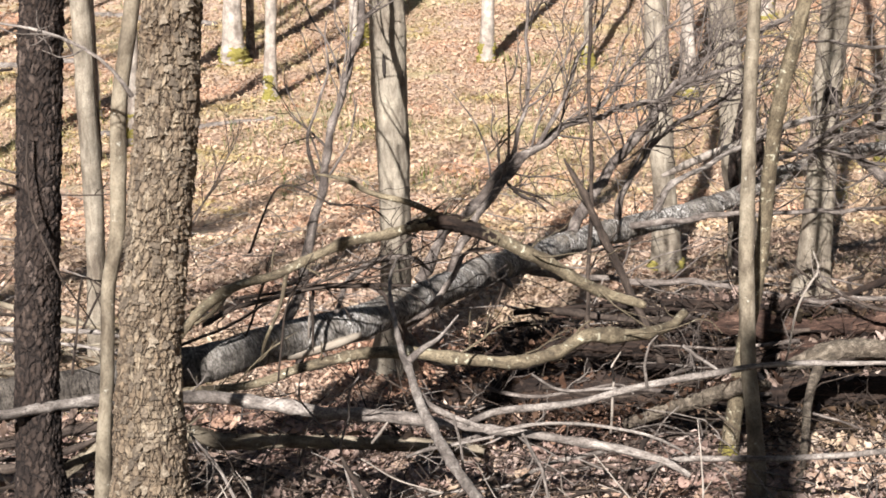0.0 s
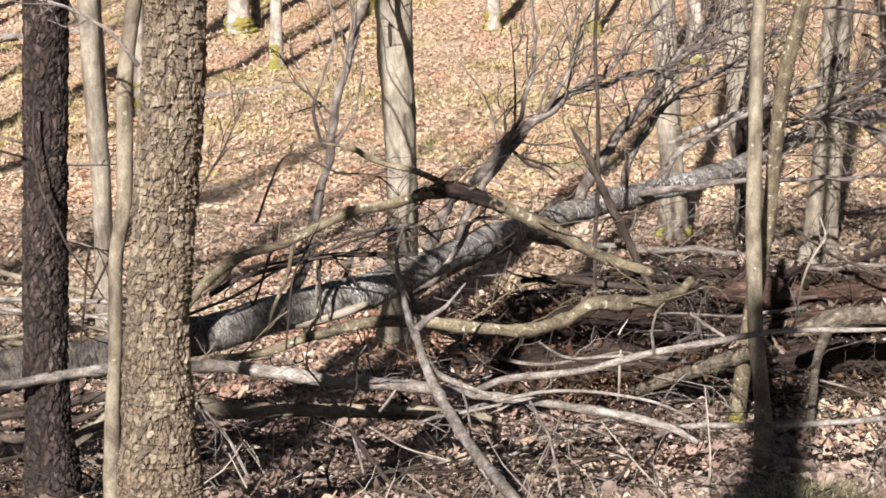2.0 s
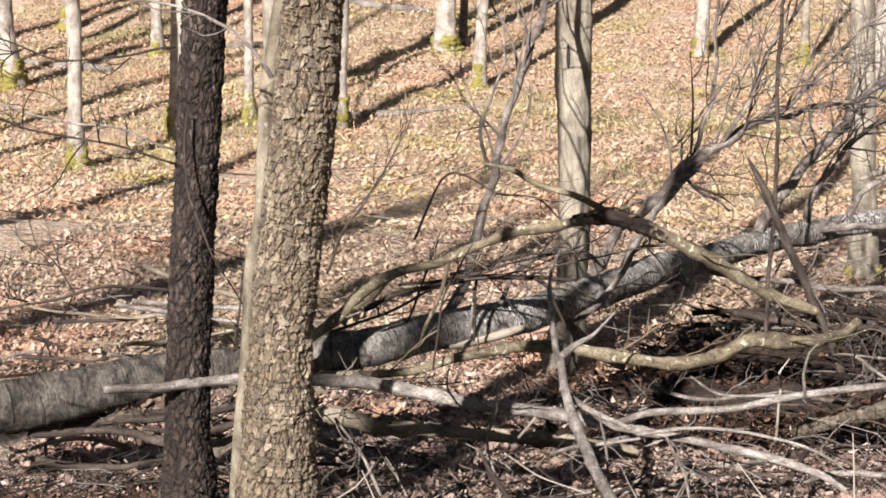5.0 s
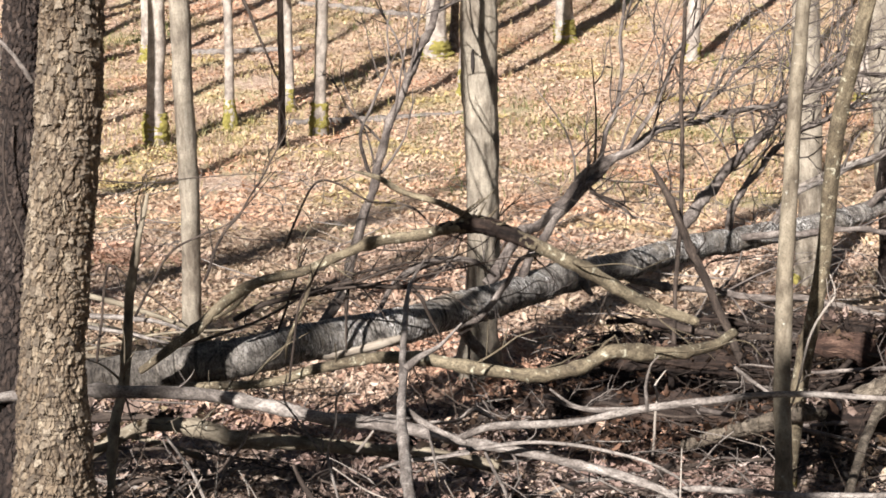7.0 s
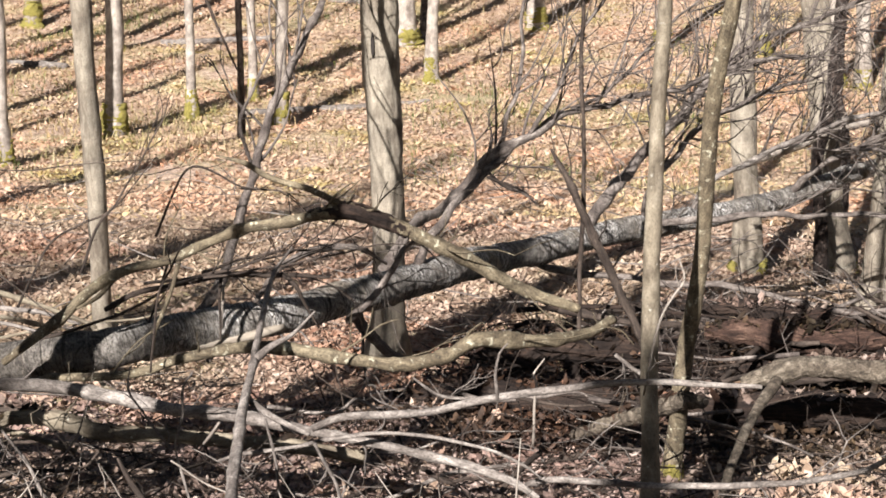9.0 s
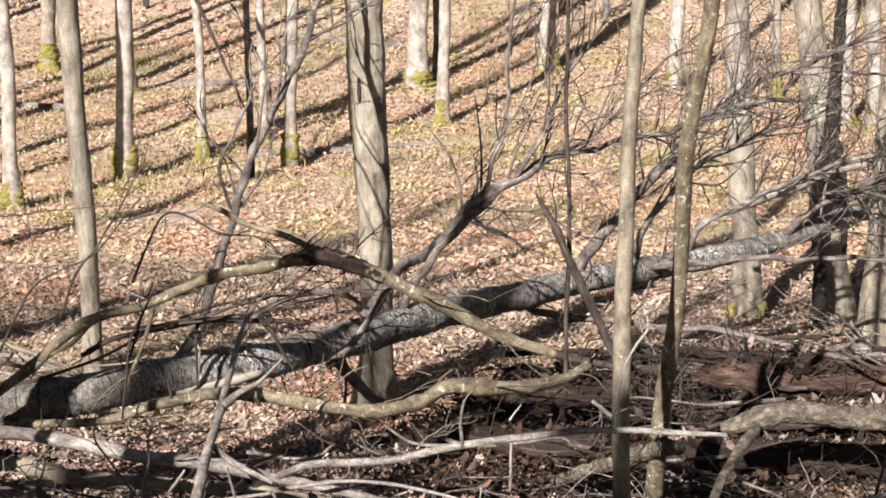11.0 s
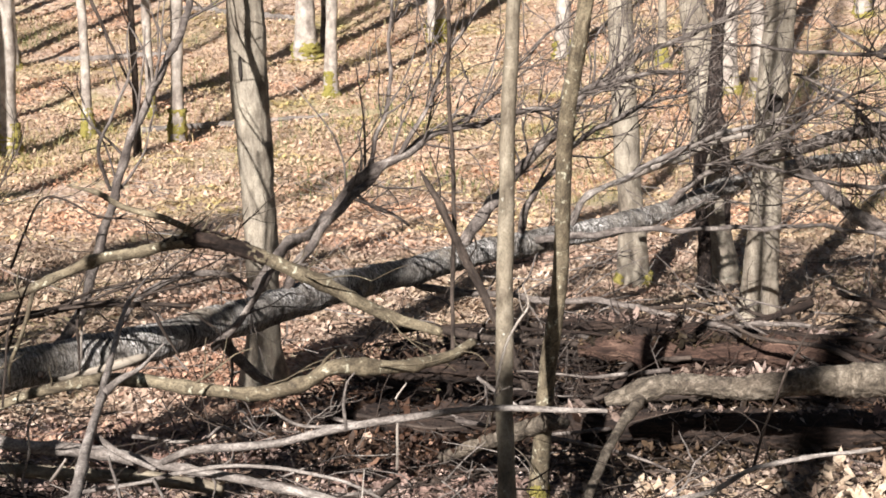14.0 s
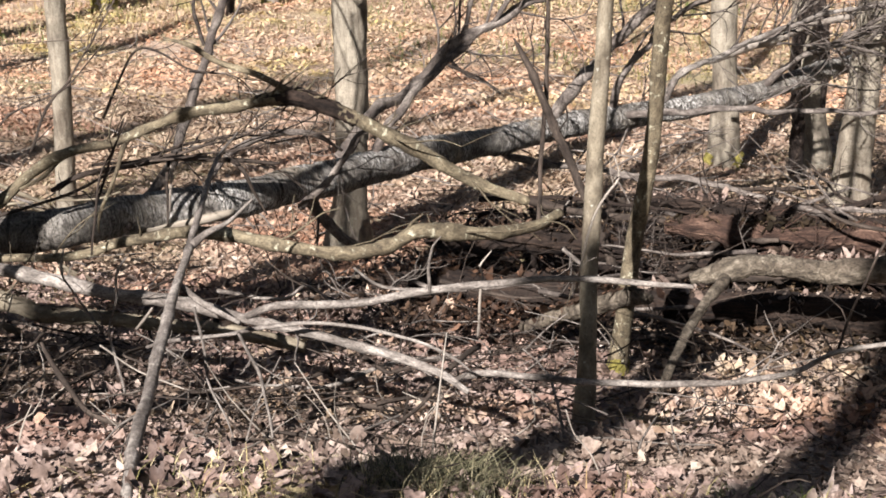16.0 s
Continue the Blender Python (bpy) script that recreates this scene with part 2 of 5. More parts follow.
M_DAMP = leaf_material("damp_brown_leaves", [(0.0, (0.09, 0.062, 0.05)), (0.3, (0.16, 0.112, 0.092)), (0.65, (0.25, 0.182, 0.152)), (0.94, (0.345, 0.266, 0.226)), (1.0, (0.43, 0.35, 0.3))], 0.6, (0.78, 0.76, 0.72))
# rotten duff, near-black: the shade under brush and poles is in its colour
M_SHADE_DUFF = leaf_material("shade_dark_duff", [(0.0, (0.014, 0.009, 0.006)), (0.5, (0.04, 0.025, 0.016)), (0.9, (0.09, 0.055, 0.035)), (1.0, (0.2, 0.13, 0.09))])
M_STRAW = leaf_material("dry_grass", [(0.0, (0.12, 0.12, 0.04)), (0.5, (0.36, 0.29, 0.14)), (1.0, (0.52, 0.44, 0.27))])
M_SEDGE = leaf_material("matted_old_sedge", [(0.0, (0.022, 0.022, 0.012)), (0.6, (0.085, 0.078, 0.042)), (1.0, (0.26, 0.225, 0.14))])
M_GREEN = leaf_material("green_shoots", [(0.0, (0.04, 0.07, 0.015)), (0.6, (0.1, 0.14, 0.03)), (1.0, (0.28, 0.28, 0.08))])
M_GROUND = ground_material()

# ---- the lie of the land ----
LAND_Y = (-30, -8, 0, 4.4, 5.2, 6.5, 7.7, 9.75, 12, 14.2, 20, 24, 27.5, 31, 36, 42, 50, 60, 80, 130, 400)
LAND_Z = (1.5, 0.3, 0.0, -0.40, -0.70, -1.09, -1.25, -1.42, -1.6, -1.8, -2.15, -2.15, -1.95, -1.75, -1.2, -0.4, 0.8, 3, 9, 24, 100)


def lump(x, y):
    """Hummocks of the forest floor."""
    return (0.05 * np.sin(1.9 * x + 0.7 * y) * np.sin(1.3 * y - 0.5 * x) + 0.025 * np.sin(5.1 * x - 2.2 * y + 1) * np.sin(4.3 * y + x)) * np.clip((np.abs(y) - 2) / 4, 0, 1) + 0.07 * np.sin(1.1 * x + 0.9 * np.sin(0.6 * y)) * np.sin(1.5 * y + 0.8 * np.sin(0.9 * x)) * np.clip((y - 14) / 6, 0, 1)


def land(x, y):
    return np.interp(y, LAND_Y, LAND_Z) + lump(np.asarray(x, float), np.asarray(y, float)) * 0.65


def mesh_from(name, verts, faces, material, uvs=None, smooth=True):
    """A mesh from vertices and an array of faces: three or four corners each, -1 for a missing fourth."""
    verts, faces = np.asarray(verts, np.float32), np.asarray(faces, np.int32)
    if faces.shape[1] == 3:
        faces = np.c_[faces, -np.ones(len(faces), np.int32)]
    total = np.where(faces[:, 3] < 0, 3, 4)
    loops = faces.ravel()[faces.ravel() >= 0].astype(np.int32)
    me = bpy.data.meshes.new(name)
    me.vertices.add(len(verts)), me.loops.add(len(loops)), me.polygons.add(len(faces))
    me.vertices.foreach_set("co", verts.ravel())
    me.loops.foreach_set("vertex_index", loops)
    me.polygons.foreach_set("loop_start", np.r_[0, np.cumsum(total)[:-1]].astype(np.int32))
    if uvs is not None:
        layer = me.uv_layers.new(name="UVMap")
        layer.data.foreach_set("uv", np.asarray(uvs, np.float32)[loops].ravel())
    me.polygons.foreach_set("use_smooth", np.full(len(faces), smooth))
    me.materials.append(material)
    me.update(calc_edges=True)
    return me


HOME = {}


def part(name, mesh, parent, label=""):
    """A mesh under a thing or under one of its parts; its vertices are in the world's metres."""
    ob = new(name, mesh)
    ob.parent = parent
    ob.matrix_parent_inverse = Matrix.Translation(-HOME.get(parent.name, Vector((0, 0, 0))))
    return tagged(ob, label)


def thing(name, at, label, category, group="", kind=""):
    ob = new(name)
    ob.empty_display_size = 0.2
    ob.location = at
    HOME[ob.name] = Vector(at)
    return tagged(ob, label, category, group, kind)


# ---- tubes: trunks, limbs, twigs ----
def glide(points, step, coarse_above=99.0):
    """A smooth line through (x, y, z, radius), sampled about every step metres, more coarsely above a height."""
    p = np.array(points, float)
    p = np.vstack([2 * p[0] - p[1], p, 2 * p[-1] - p[-2]])
    p[0, 3], p[-1, 3] = p[1, 3], p[-2, 3]
    out = []
    for k in range(1, len(p) - 2):
        a, b, c, d = p[k - 1 : k + 3]
        n = max(2, int(np.linalg.norm(c[:3] - b[:3]) / (step if b[2] < coarse_above else max(step, 0.15))))
        t = (np.arange(n) / n)[:, None]
        out.append(0.5 * (2 * b + (c - a) * t + (2 * a - 5 * b + 4 * c - d) * t * t + (3 * b - 3 * c + d - a) * t**3))
    out = np.vstack([*out, p[-2]])
    out[:, 3] = np.maximum(out[:, 3], 0.0012)
    return out


def cells(u, v, seed, wrap):
    """Cellular pattern over (u, v) in cells, u repeating after wrap: nearest and second distance, a random number per cell, the height in the cell."""
    iu, iv = np.floor(u).astype(int), np.floor(v).astype(int)
    f1, f2, who, drop = np.full(u.shape, 9.0), np.full(u.shape, 9.0), np.zeros(u.shape), np.zeros(u.shape)
    for a in (-1, 0, 1):
        for b in (-1, 0, 1):
            cu, cv = iu + a, iv + b
            key = ((cu % wrap) * 374761 + cv * 668265 + seed * 9973) % 1000003
            r1 = np.modf(np.sin(key * 12.9898) * 43758.5453)[0] % 1
            r2 = np.modf(np.sin(key * 78.233) * 12543.123)[0] % 1
            d = np.hypot(cu + 0.15 + 0.7 * r1 - u, cv + 0.15 + 0.7 * r2 - v)
            closer = d < f1
            f2 = np.where(closer, f1, np.minimum(f2, d))
            who = np.where(closer, np.modf(np.sin(key * 3.17) * 9631.7)[0] % 1, who)
            drop = np.where(closer, v - (cv + 0.15 + 0.7 * r2), drop)
            f1 = np.where(closer, d, f1)
    return f1, f2, who, drop


def tube(points, sides=10, step=0.06, rough=0.06, wander=0.0, seed=0, bark=None, cap=True, coarse_above=99.0, knot=0):
    """Vertices, faces and UV (in metres) of a round, uneven stem along points. bark: (cell width, cell height, depth) of raised plates."""
    rnd = np.random.RandomState(seed + 11)
    line = glide(points, step, coarse_above)
    n = len(line)
    xyz, rad = line[:, :3].copy(), line[:, 3].copy()
    along = np.r_[0, np.cumsum(np.linalg.norm(np.diff(xyz, axis=0), axis=1))]
    if wander:
        for axis in range(3):
            ph = rnd.rand(3) * 6.28
            xyz[:, axis] += wander * (np.sin(along * 5.3 + ph[0]) + 0.6 * np.sin(along * 11.7 + ph[1]) + 0.35 * np.sin(along * 25 + ph[2]))
    knots = np.zeros(n)
    for c in rnd.rand(int(along[-1] * knot) if knot else 0) * along[-1]:
        knots += (0.08 + 0.25 * rnd.rand()) * np.exp(-(((along - c) / (1.2 * float(np.mean(rad)))) ** 2))
    rad *= 1 + knots + rough * (np.sin(along * 7 + seed) * 0.5 + np.sin(along * 19 + 2 * seed) * 0.35 + rnd.randn(n) * 0.35)
    tan = np.gradient(xyz, axis=0)
    tan /= np.linalg.norm(tan, axis=1)[:, None] + 1e-9
    side = np.cross(tan[0], (0.0, -1.0, 0.02) if abs(tan[0][1]) < 0.9 else (0.0, 0.0, 1.0))
    if sides > 6:
        A = []
        for k in range(n):
            side = side - tan[k] * (side @ tan[k])
            side = side / (np.linalg.norm(side) + 1e-9)
            A.append(side)
        A = np.array(A)
    else:
        A = np.cross(tan, np.eye(3)[int(np.argmin(np.abs(tan.mean(0))))])
        A /= np.linalg.norm(A, axis=1)[:, None] + 1e-9
    a = np.arange(sides + 1) / sides * 2 * math.pi
    B = np.cross(tan, A)
    r = np.repeat(rad[:, None], sides + 1, 1)
    turn = a[None, :] + 0 * r
    ph = rnd.rand(4) * 6.28
    r = r * (1 + rough * (np.sin(2 * turn + along[:, None] * 3 + ph[0]) * 0.6 + np.sin(3 * turn - along[:, None] * 8 + ph[1]) * 0.5))
    circ = 2 * math.pi * float(np.mean(rad))
    U, V = turn / (2 * math.pi) * circ, along[:, None] + 0 * turn
    if bark:
        w, h, deep = bark
        wrap = max(4, int(round(circ / w)))
        uu = turn / (2 * math.pi) * wrap + 0.3 * np.sin(V / h * 2.1 + 2 * np.sin(turn * 2)) + 0.2 * np.sin(V / h * 5.3 + turn * 3)
        vv = V / h + 0.35 * np.sin(turn * 5 + V / h) + 0.25 * np.sin(turn * 11 - V / h * 1.7)
        f1, f2, who, drop = cells(uu, vv, seed, wrap)
        edge = np.clip((f2 - f1) / 0.2, 0, 1)
        _, _, chip, drop2 = cells(uu * 2, vv * 2.3, seed + 5, wrap * 2)
        r = r + deep * (edge * (0.4 + 0.9 * who - 0.3 * drop + 0.45 * chip - 0.15 * drop2) - 0.5)
    r[:, -1] = r[:, 0]
    pos = xyz[:, None, :] + r[..., None] * (np.cos(turn)[..., None] * A[:, None] + np.sin(turn)[..., None] * B[:, None])
    verts = pos.reshape(-1, 3)
    uvs = np.stack([U, V], -1).reshape(-1, 2)
    m = sides + 1
    k, j = np.meshgrid(np.arange(n - 1), np.arange(sides), indexing="ij")
    k, j = k.ravel(), j.ravel()
    faces = np.stack([k * m + j, k * m + j + 1, (k + 1) * m + j + 1, (k + 1) * m + j], 1)
    if cap:
        j, none = np.arange(sides), -np.ones(sides, int)
        c = len(verts)
        verts = np.vstack([verts, xyz[0] - tan[0] * rad[0] * 0.15, xyz[-1] + tan[-1] * rad[-1] * 0.15])
        uvs = np.vstack([uvs, [[0.0, along[0]], [0.0, along[-1]]]])
        e = (n - 1) * m
        faces = np.vstack([faces, np.stack([j + 1, j, c + 0 * j, none], 1), np.stack([e + j, e + j + 1, c + 1 + 0 * j, none], 1)])
    return verts, faces, uvs


def join(pieces):
    """Several tubes as one lot of vertices, faces and UV."""
    vs, fs, us, base = [], [], [], 0
    for v, f, u in pieces:
        vs.append(v), us.append(u)
        fs.append(np.where(f < 0, -1, f + base))
        base += len(v)
    return np.vstack(vs), np.vstack(fs), np.vstack(us)


def stem(name, points, material, parent, label="", **kw):
    v, f, u = tube(points, **kw)
    return part(name, mesh_from(name, v, f, material, u), parent, label)


def twigs_off(points, count, length, seed, first=0.25, up=0.25, forks=2, thick=0.35, toward=(0, 0, 0), most=0.007):
    """Thin twigs that leave a limb at a slant, with forks: a list of tubes."""
    rnd = np.random.RandomState(seed)
    line = glide(points, 0.05)
    out = []
    for _ in range(count):
        k = int((first + (1 - first) * rnd.rand()) * (len(line) - 2))
        p, d = line[k], line[k + 1, :3] - line[k, :3]
        d = d / (np.linalg.norm(d) + 1e-9)
        off = rnd.randn(3)
        off -= d * (off @ d)
        off /= np.linalg.norm(off) + 1e-9
        go = d * (0.55 + 0.5 * rnd.rand()) + off * (0.5 + 0.5 * rnd.rand()) + np.array([0, 0, up]) + np.array(toward)
        go /= np.linalg.norm(go)
        todo = [(p[:3], go, length * (0.4 + 0.9 * rnd.rand()), min(p[3] * thick, most) * (0.7 + 0.5 * rnd.rand()) + 0.0012, forks)]
        while todo:
            q, g, far, rad, left = todo.pop()
            pts, here, way2 = [(*q, rad)], q.copy(), g.copy()
            for s in range(1, 5):
                way2 = way2 + rnd.randn(3) * 0.2 + np.array([0, 0, 0.04])
                way2 /= np.linalg.norm(way2)
                here = here + way2 * far / 4
                pts.append((*here, rad * (1 - 0.2 * s) + 0.0008))
                if left and rnd.rand() < 0.5:
                    b = way2 + rnd.randn(3) * 0.5
                    todo.append((here.copy(), b / np.linalg.norm(b), far * (0.35 + 0.35 * rnd.rand()), rad * 0.6, left - 1))
            out.append(tube(pts, 5 if rad > 0.004 else 4, 0.08, 0.05, 0, int(rnd.randint(9999)), cap=False))
    return out


def twig_part(pieces, parent, material=None, label="fine bare brown twigs", name="twig_spray"):
    v, f, u = join(pieces)
    ob = part(name, mesh_from(name, v, f, material or M_TWIG, u), parent, label)
    return tagged(ob, kind="stuff")


# ---- ground ----
def build_ground():
    xs = np.unique(np.r_[np.linspace(-300, -30, 10), np.linspace(-30, -6, 30), np.linspace(-6, 7, 120), np.linspace(7, 30, 28), np.linspace(30, 300, 10)].round(3))
    ys = np.unique(np.r_[np.linspace(-60, 2, 20), np.linspace(2, 16, 130), np.linspace(16, 60, 130), np.linspace(60, 400, 30)].round(3))
    X, Y = np.meshgrid(xs, ys)
    rnd = np.random.RandomState(3)
    near = np.clip(1 - np.abs(Y - 25) / 30, 0, 1)
    Z = land(X, Y) + (rnd.rand(*X.shape) - 0.5) * 0.03 * near
    m = len(xs)
    j, i = np.meshgrid(np.arange(len(ys) - 1), np.arange(m - 1), indexing="ij")
    j, i = j.ravel(), i.ravel()
    faces = np.stack([j * m + i, j * m + i + 1, (j + 1) * m + i + 1, (j + 1) * m + i], 1)
    ob = new("ground", mesh_from("ground", np.stack([X, Y, Z], -1).reshape(-1, 3), faces, M_GROUND))
    tagged(ob, "brown leaf-covered forest floor dipping and rising to a hillside", "ground", kind="structure")


build_ground()

# ---- standing trees ----
def bare_limbs(owner, axis, material, count, low, seed, reach=1.8, lush=4):
    """Bare limbs high on a trunk, each a part."""
    rnd = np.random.RandomState(seed)
    for k in range(count):
        z = low + (axis[-1][2] - low) * (k + rnd.rand()) / count
        i = int(np.argmin([abs(p[2] - z) for p in axis]))
        x, y, _, r = axis[i]
        turn, far = rnd.rand() * 6.28, reach * (0.5 + 0.7 * rnd.rand()) * (1.1 - 0.5 * k / count)
        pts = [(x, y, z, r * 0.4)]
        for s in (0.35, 0.7, 1.0):
            turn += rnd.randn() * 0.2
            pts.append((x + math.cos(turn) * far * s, y + math.sin(turn) * far * s, z + far * s * (0.5 + 0.5 * s), r * 0.4 * (1.05 - s) + 0.003))
        limb = stem("limb", pts, material, owner, sides=6, step=0.4, wander=0.01, seed=seed + k)
        twig_part(twigs_off(pts, lush, far * 0.5, seed + k, 0.2, 0.3, 2 if lush > 5 else 1), limb, material, "bare twigs", "twig_spray")


def flare_axis(points, height, seed, flare=1.25):
    """A trunk's axis from the ground to its top, from points listed top first."""
    rnd = np.random.RandomState(seed)
    axis = [tuple(p) for p in reversed(points)]
    x, y, z, r = axis[0]
    g = float(land(x, y))
    if z > g + 0.08:
        x2, y2, z2, _ = axis[1]
        k = (g - z) / (z2 - z) if abs(z2 - z) > 0.05 else 0
        axis.insert(0, (x + (x2 - x) * k, y + (y2 - y) * k, g, r * 1.05))
    x, y, z, r = axis[0]
    axis[0] = (x, y, min(z, g) - 0.06, r * flare)
    low = [tuple(p) for p in axis]
    (x1, y1, z1, _), (x, y, z, r) = axis[-2], axis[-1]
    lx, ly = (x - x1) / (z - z1) * 0.5, (y - y1) / (z - z1) * 0.5
    high = [(x, y, z, r)]
    while high[-1][2] < height:
        x, y, z, _ = high[-1]
        x, y, z = x + lx * 1.2 + rnd.randn() * 0.03, y + ly * 1.2 + rnd.randn() * 0.03, z + 1.2
        high.append((x, y, z, max(0.012, r * (1 - 0.85 * (z - high[0][2]) / (height - high[0][2] + 1.2)))))
    return low, high


def standing_tree(name, points, material, height, label, category, group="", seed=1, sides=24, step=0.05, bark=None, rough=0.04, limbs=5, limb_from=4.0, moss=0.0, flare=1.25, lush=4, crisp=False):
    low, high = flare_axis(points, height, seed, flare)
    owner = thing(name, Vector(low[0][:3]), label, category, group)
    v, f, u = tube([*low, *high[1:]], sides, step, rough, 0.002, seed, bark, coarse_above=low[-1][2] - 0.05)
    trunk = part("trunk", mesh_from("trunk", v, f, material, u, not crisp), owner)
    if limbs:
        bare_limbs(owner, high, material, limbs, limb_from, seed, 1.8 if lush < 9 else 2.6, lush)
    if moss:
        moss_skirt(trunk, low[0], low[1], moss, seed, 1 + 2 * (flare - 1))
    return owner, trunk, low


def moss_skirt(trunk, base, above, tall, seed, wide):
    """A cushion of moss round the foot of a trunk."""
    (x, y, z, r), (x2, y2, z2, _) = base, above
    k = tall / max(z2 - z, 0.1)
    pts = [(x, y, z - 0.02, r * wide), (x, y, z + 0.25 * tall, r * (0.55 + 0.32 * wide)), (x + (x2 - x) * k * 0.6, y + (y2 - y) * k * 0.6, z + 0.6 * tall, r * 0.92), (x + (x2 - x) * k, y + (y2 - y) * k, z + tall * 1.15, r * 0.77)]
    stem("moss_cushion", pts, M_MOSS, trunk, "yellow-green moss", sides=30, step=0.02, rough=0.16, seed=seed, bark=(0.5 * r, 0.05, 0.16 * r))


# the scaly-barked trunk closest to the path
SCALY = [(-0.67, 4.42, 2.9, 0.0702), (-0.64, 4.42, 2.2, 0.0729), (-0.62, 4.42, 1.48, 0.0756), (-0.65, 4.42, 1.2, 0.0792), (-0.69, 4.42, 0.86, 0.0846), (-0.75, 4.44, 0.45, 0.0882), (-0.78, 4.44, 0.12, 0.0909), (-0.82, 4.44, -0.34, 0.1008)]


def scale_material():
    """The skin of loose bark scales, each a little lighter or darker."""
    n = Nodes("bark_scale_skin", 0.85)
    info = n.add("ShaderNodeObjectInfo")
    tone = n.ramp(info.outputs["Random"], [(0.0, (0.07, 0.056, 0.042)), (0.6, (0.16, 0.128, 0.093)), (1.0, (0.26, 0.218, 0.163))])
    grit = n.noise(n.coords("Object", (1, 1, 1)), 160.0, 5, 0.7)
    n.bump(grit, 1.0, 0.004)
    return n.colour(n.mix(1.0, tone, n.ramp(grit, [(0.32, (0.45, 0.43, 0.4)), (0.65, (1.25, 1.22, 1.18))]), "MULTIPLY"))


M_SCALE = scale_material()
scaly_tree, scaly_trunk, scaly_axis = standing_tree("scaly_bark_tree", SCALY, M_SCALY, 9.0, "tall cherry-like tree trunk with curling grey-brown bark scales", "tree", seed=5, sides=170, step=0.0055, bark=(0.026, 0.06, 0.008), limbs=6, limb_from=6.2, crisp=True)


def bark_scales(trunk, axis, count, low, high, seed):
    """Curling scales that stand off the trunk, on a few shared meshes."""
    r = np.random.RandomState(seed)
    shapes = []
    for k in range(8):
        w, h = 0.006 + 0.006 * r.rand(), 0.010 + 0.011 * r.rand()
        bm = bmesh.new()
        rows = []
        for b, (zz, lift) in enumerate(((-1, 0.008), (-0.3, 0.004), (0.4, 0.001), (1, -0.003))):
            ww = w * (0.5 + 0.8 * r.rand())
            rows.append([bm.verts.new((q * ww + 0.002 * r.randn(), -lift - 0.0015 * (1 - abs(q)) - 0.003 * (b == 0) * r.rand(), zz * h + 0.002 * r.randn())) for q in (-1, 0, 1)])
        back = [[bm.verts.new((v.co.x * 0.9, 0.006, v.co.z * 0.95)) for v in row] for row in rows]
        for p, q in zip(rows, rows[1:]):
            for j in (0, 1):
                bm.faces.new((p[j], p[j + 1], q[j + 1], q[j]))
        for j in (0, 1):
            bm.faces.new((back[0][j], back[0][j + 1], rows[0][j + 1], rows[0][j]))
        for p, q, bp, bq in zip(rows, rows[1:], back, back[1:]):
            bm.faces.new((p[0], q[0], bq[0], bp[0]))
            bm.faces.new((q[2], p[2], bp[2], bq[2]))
        me = bpy.data.meshes.new("bark_scale")
        bm.to_mesh(me)
        me.materials.append(M_SCALE)
        shapes.append(me)
    line = glide(axis, 0.01)
    for k in range(count):
        z = low + (high - low) * r.rand()
        x, y, _, rad = line[int(np.argmin(np.abs(line[:, 2] - z)))]
        a = -math.pi / 2 + (r.rand() - 0.5) * 2.7
        ob = new("bark_scale", shapes[k % 8])
        ob.parent = trunk
        m = Matrix.Translation((x + math.cos(a) * rad * 1.0, y + math.sin(a) * rad * 1.0, z)) @ Matrix.Rotation(a + math.pi / 2, 4, "Z") @ Matrix.Rotation(0.2 * r.randn(), 4, "Y")
        ob.matrix_basis = m


bark_scales(scaly_trunk, scaly_axis, 300, -0.15, 1.5, 17)

DARK = [(-1.29, 5.75, 1.46, 0.0752), (-1.34, 5.75, 0.97, 0.0724), (-1.37, 5.72, 0.57, 0.0724), (-1.4, 5.7, 0.16, 0.0743), (-1.43, 5.65, -0.46, 0.0827), (-1.43, 5.6, -0.8, 0.0959)]
dark_tree, dark_trunk, dark_axis = standing_tree("dark_bark_tree", DARK, M_DARK, 9.0, "straight tree trunk with rough blackish-brown furrowed bark", "tree", seed=8, sides=120, step=0.007, bark=(0.024, 0.036, 0.008), limbs=6, limb_from=6.2)

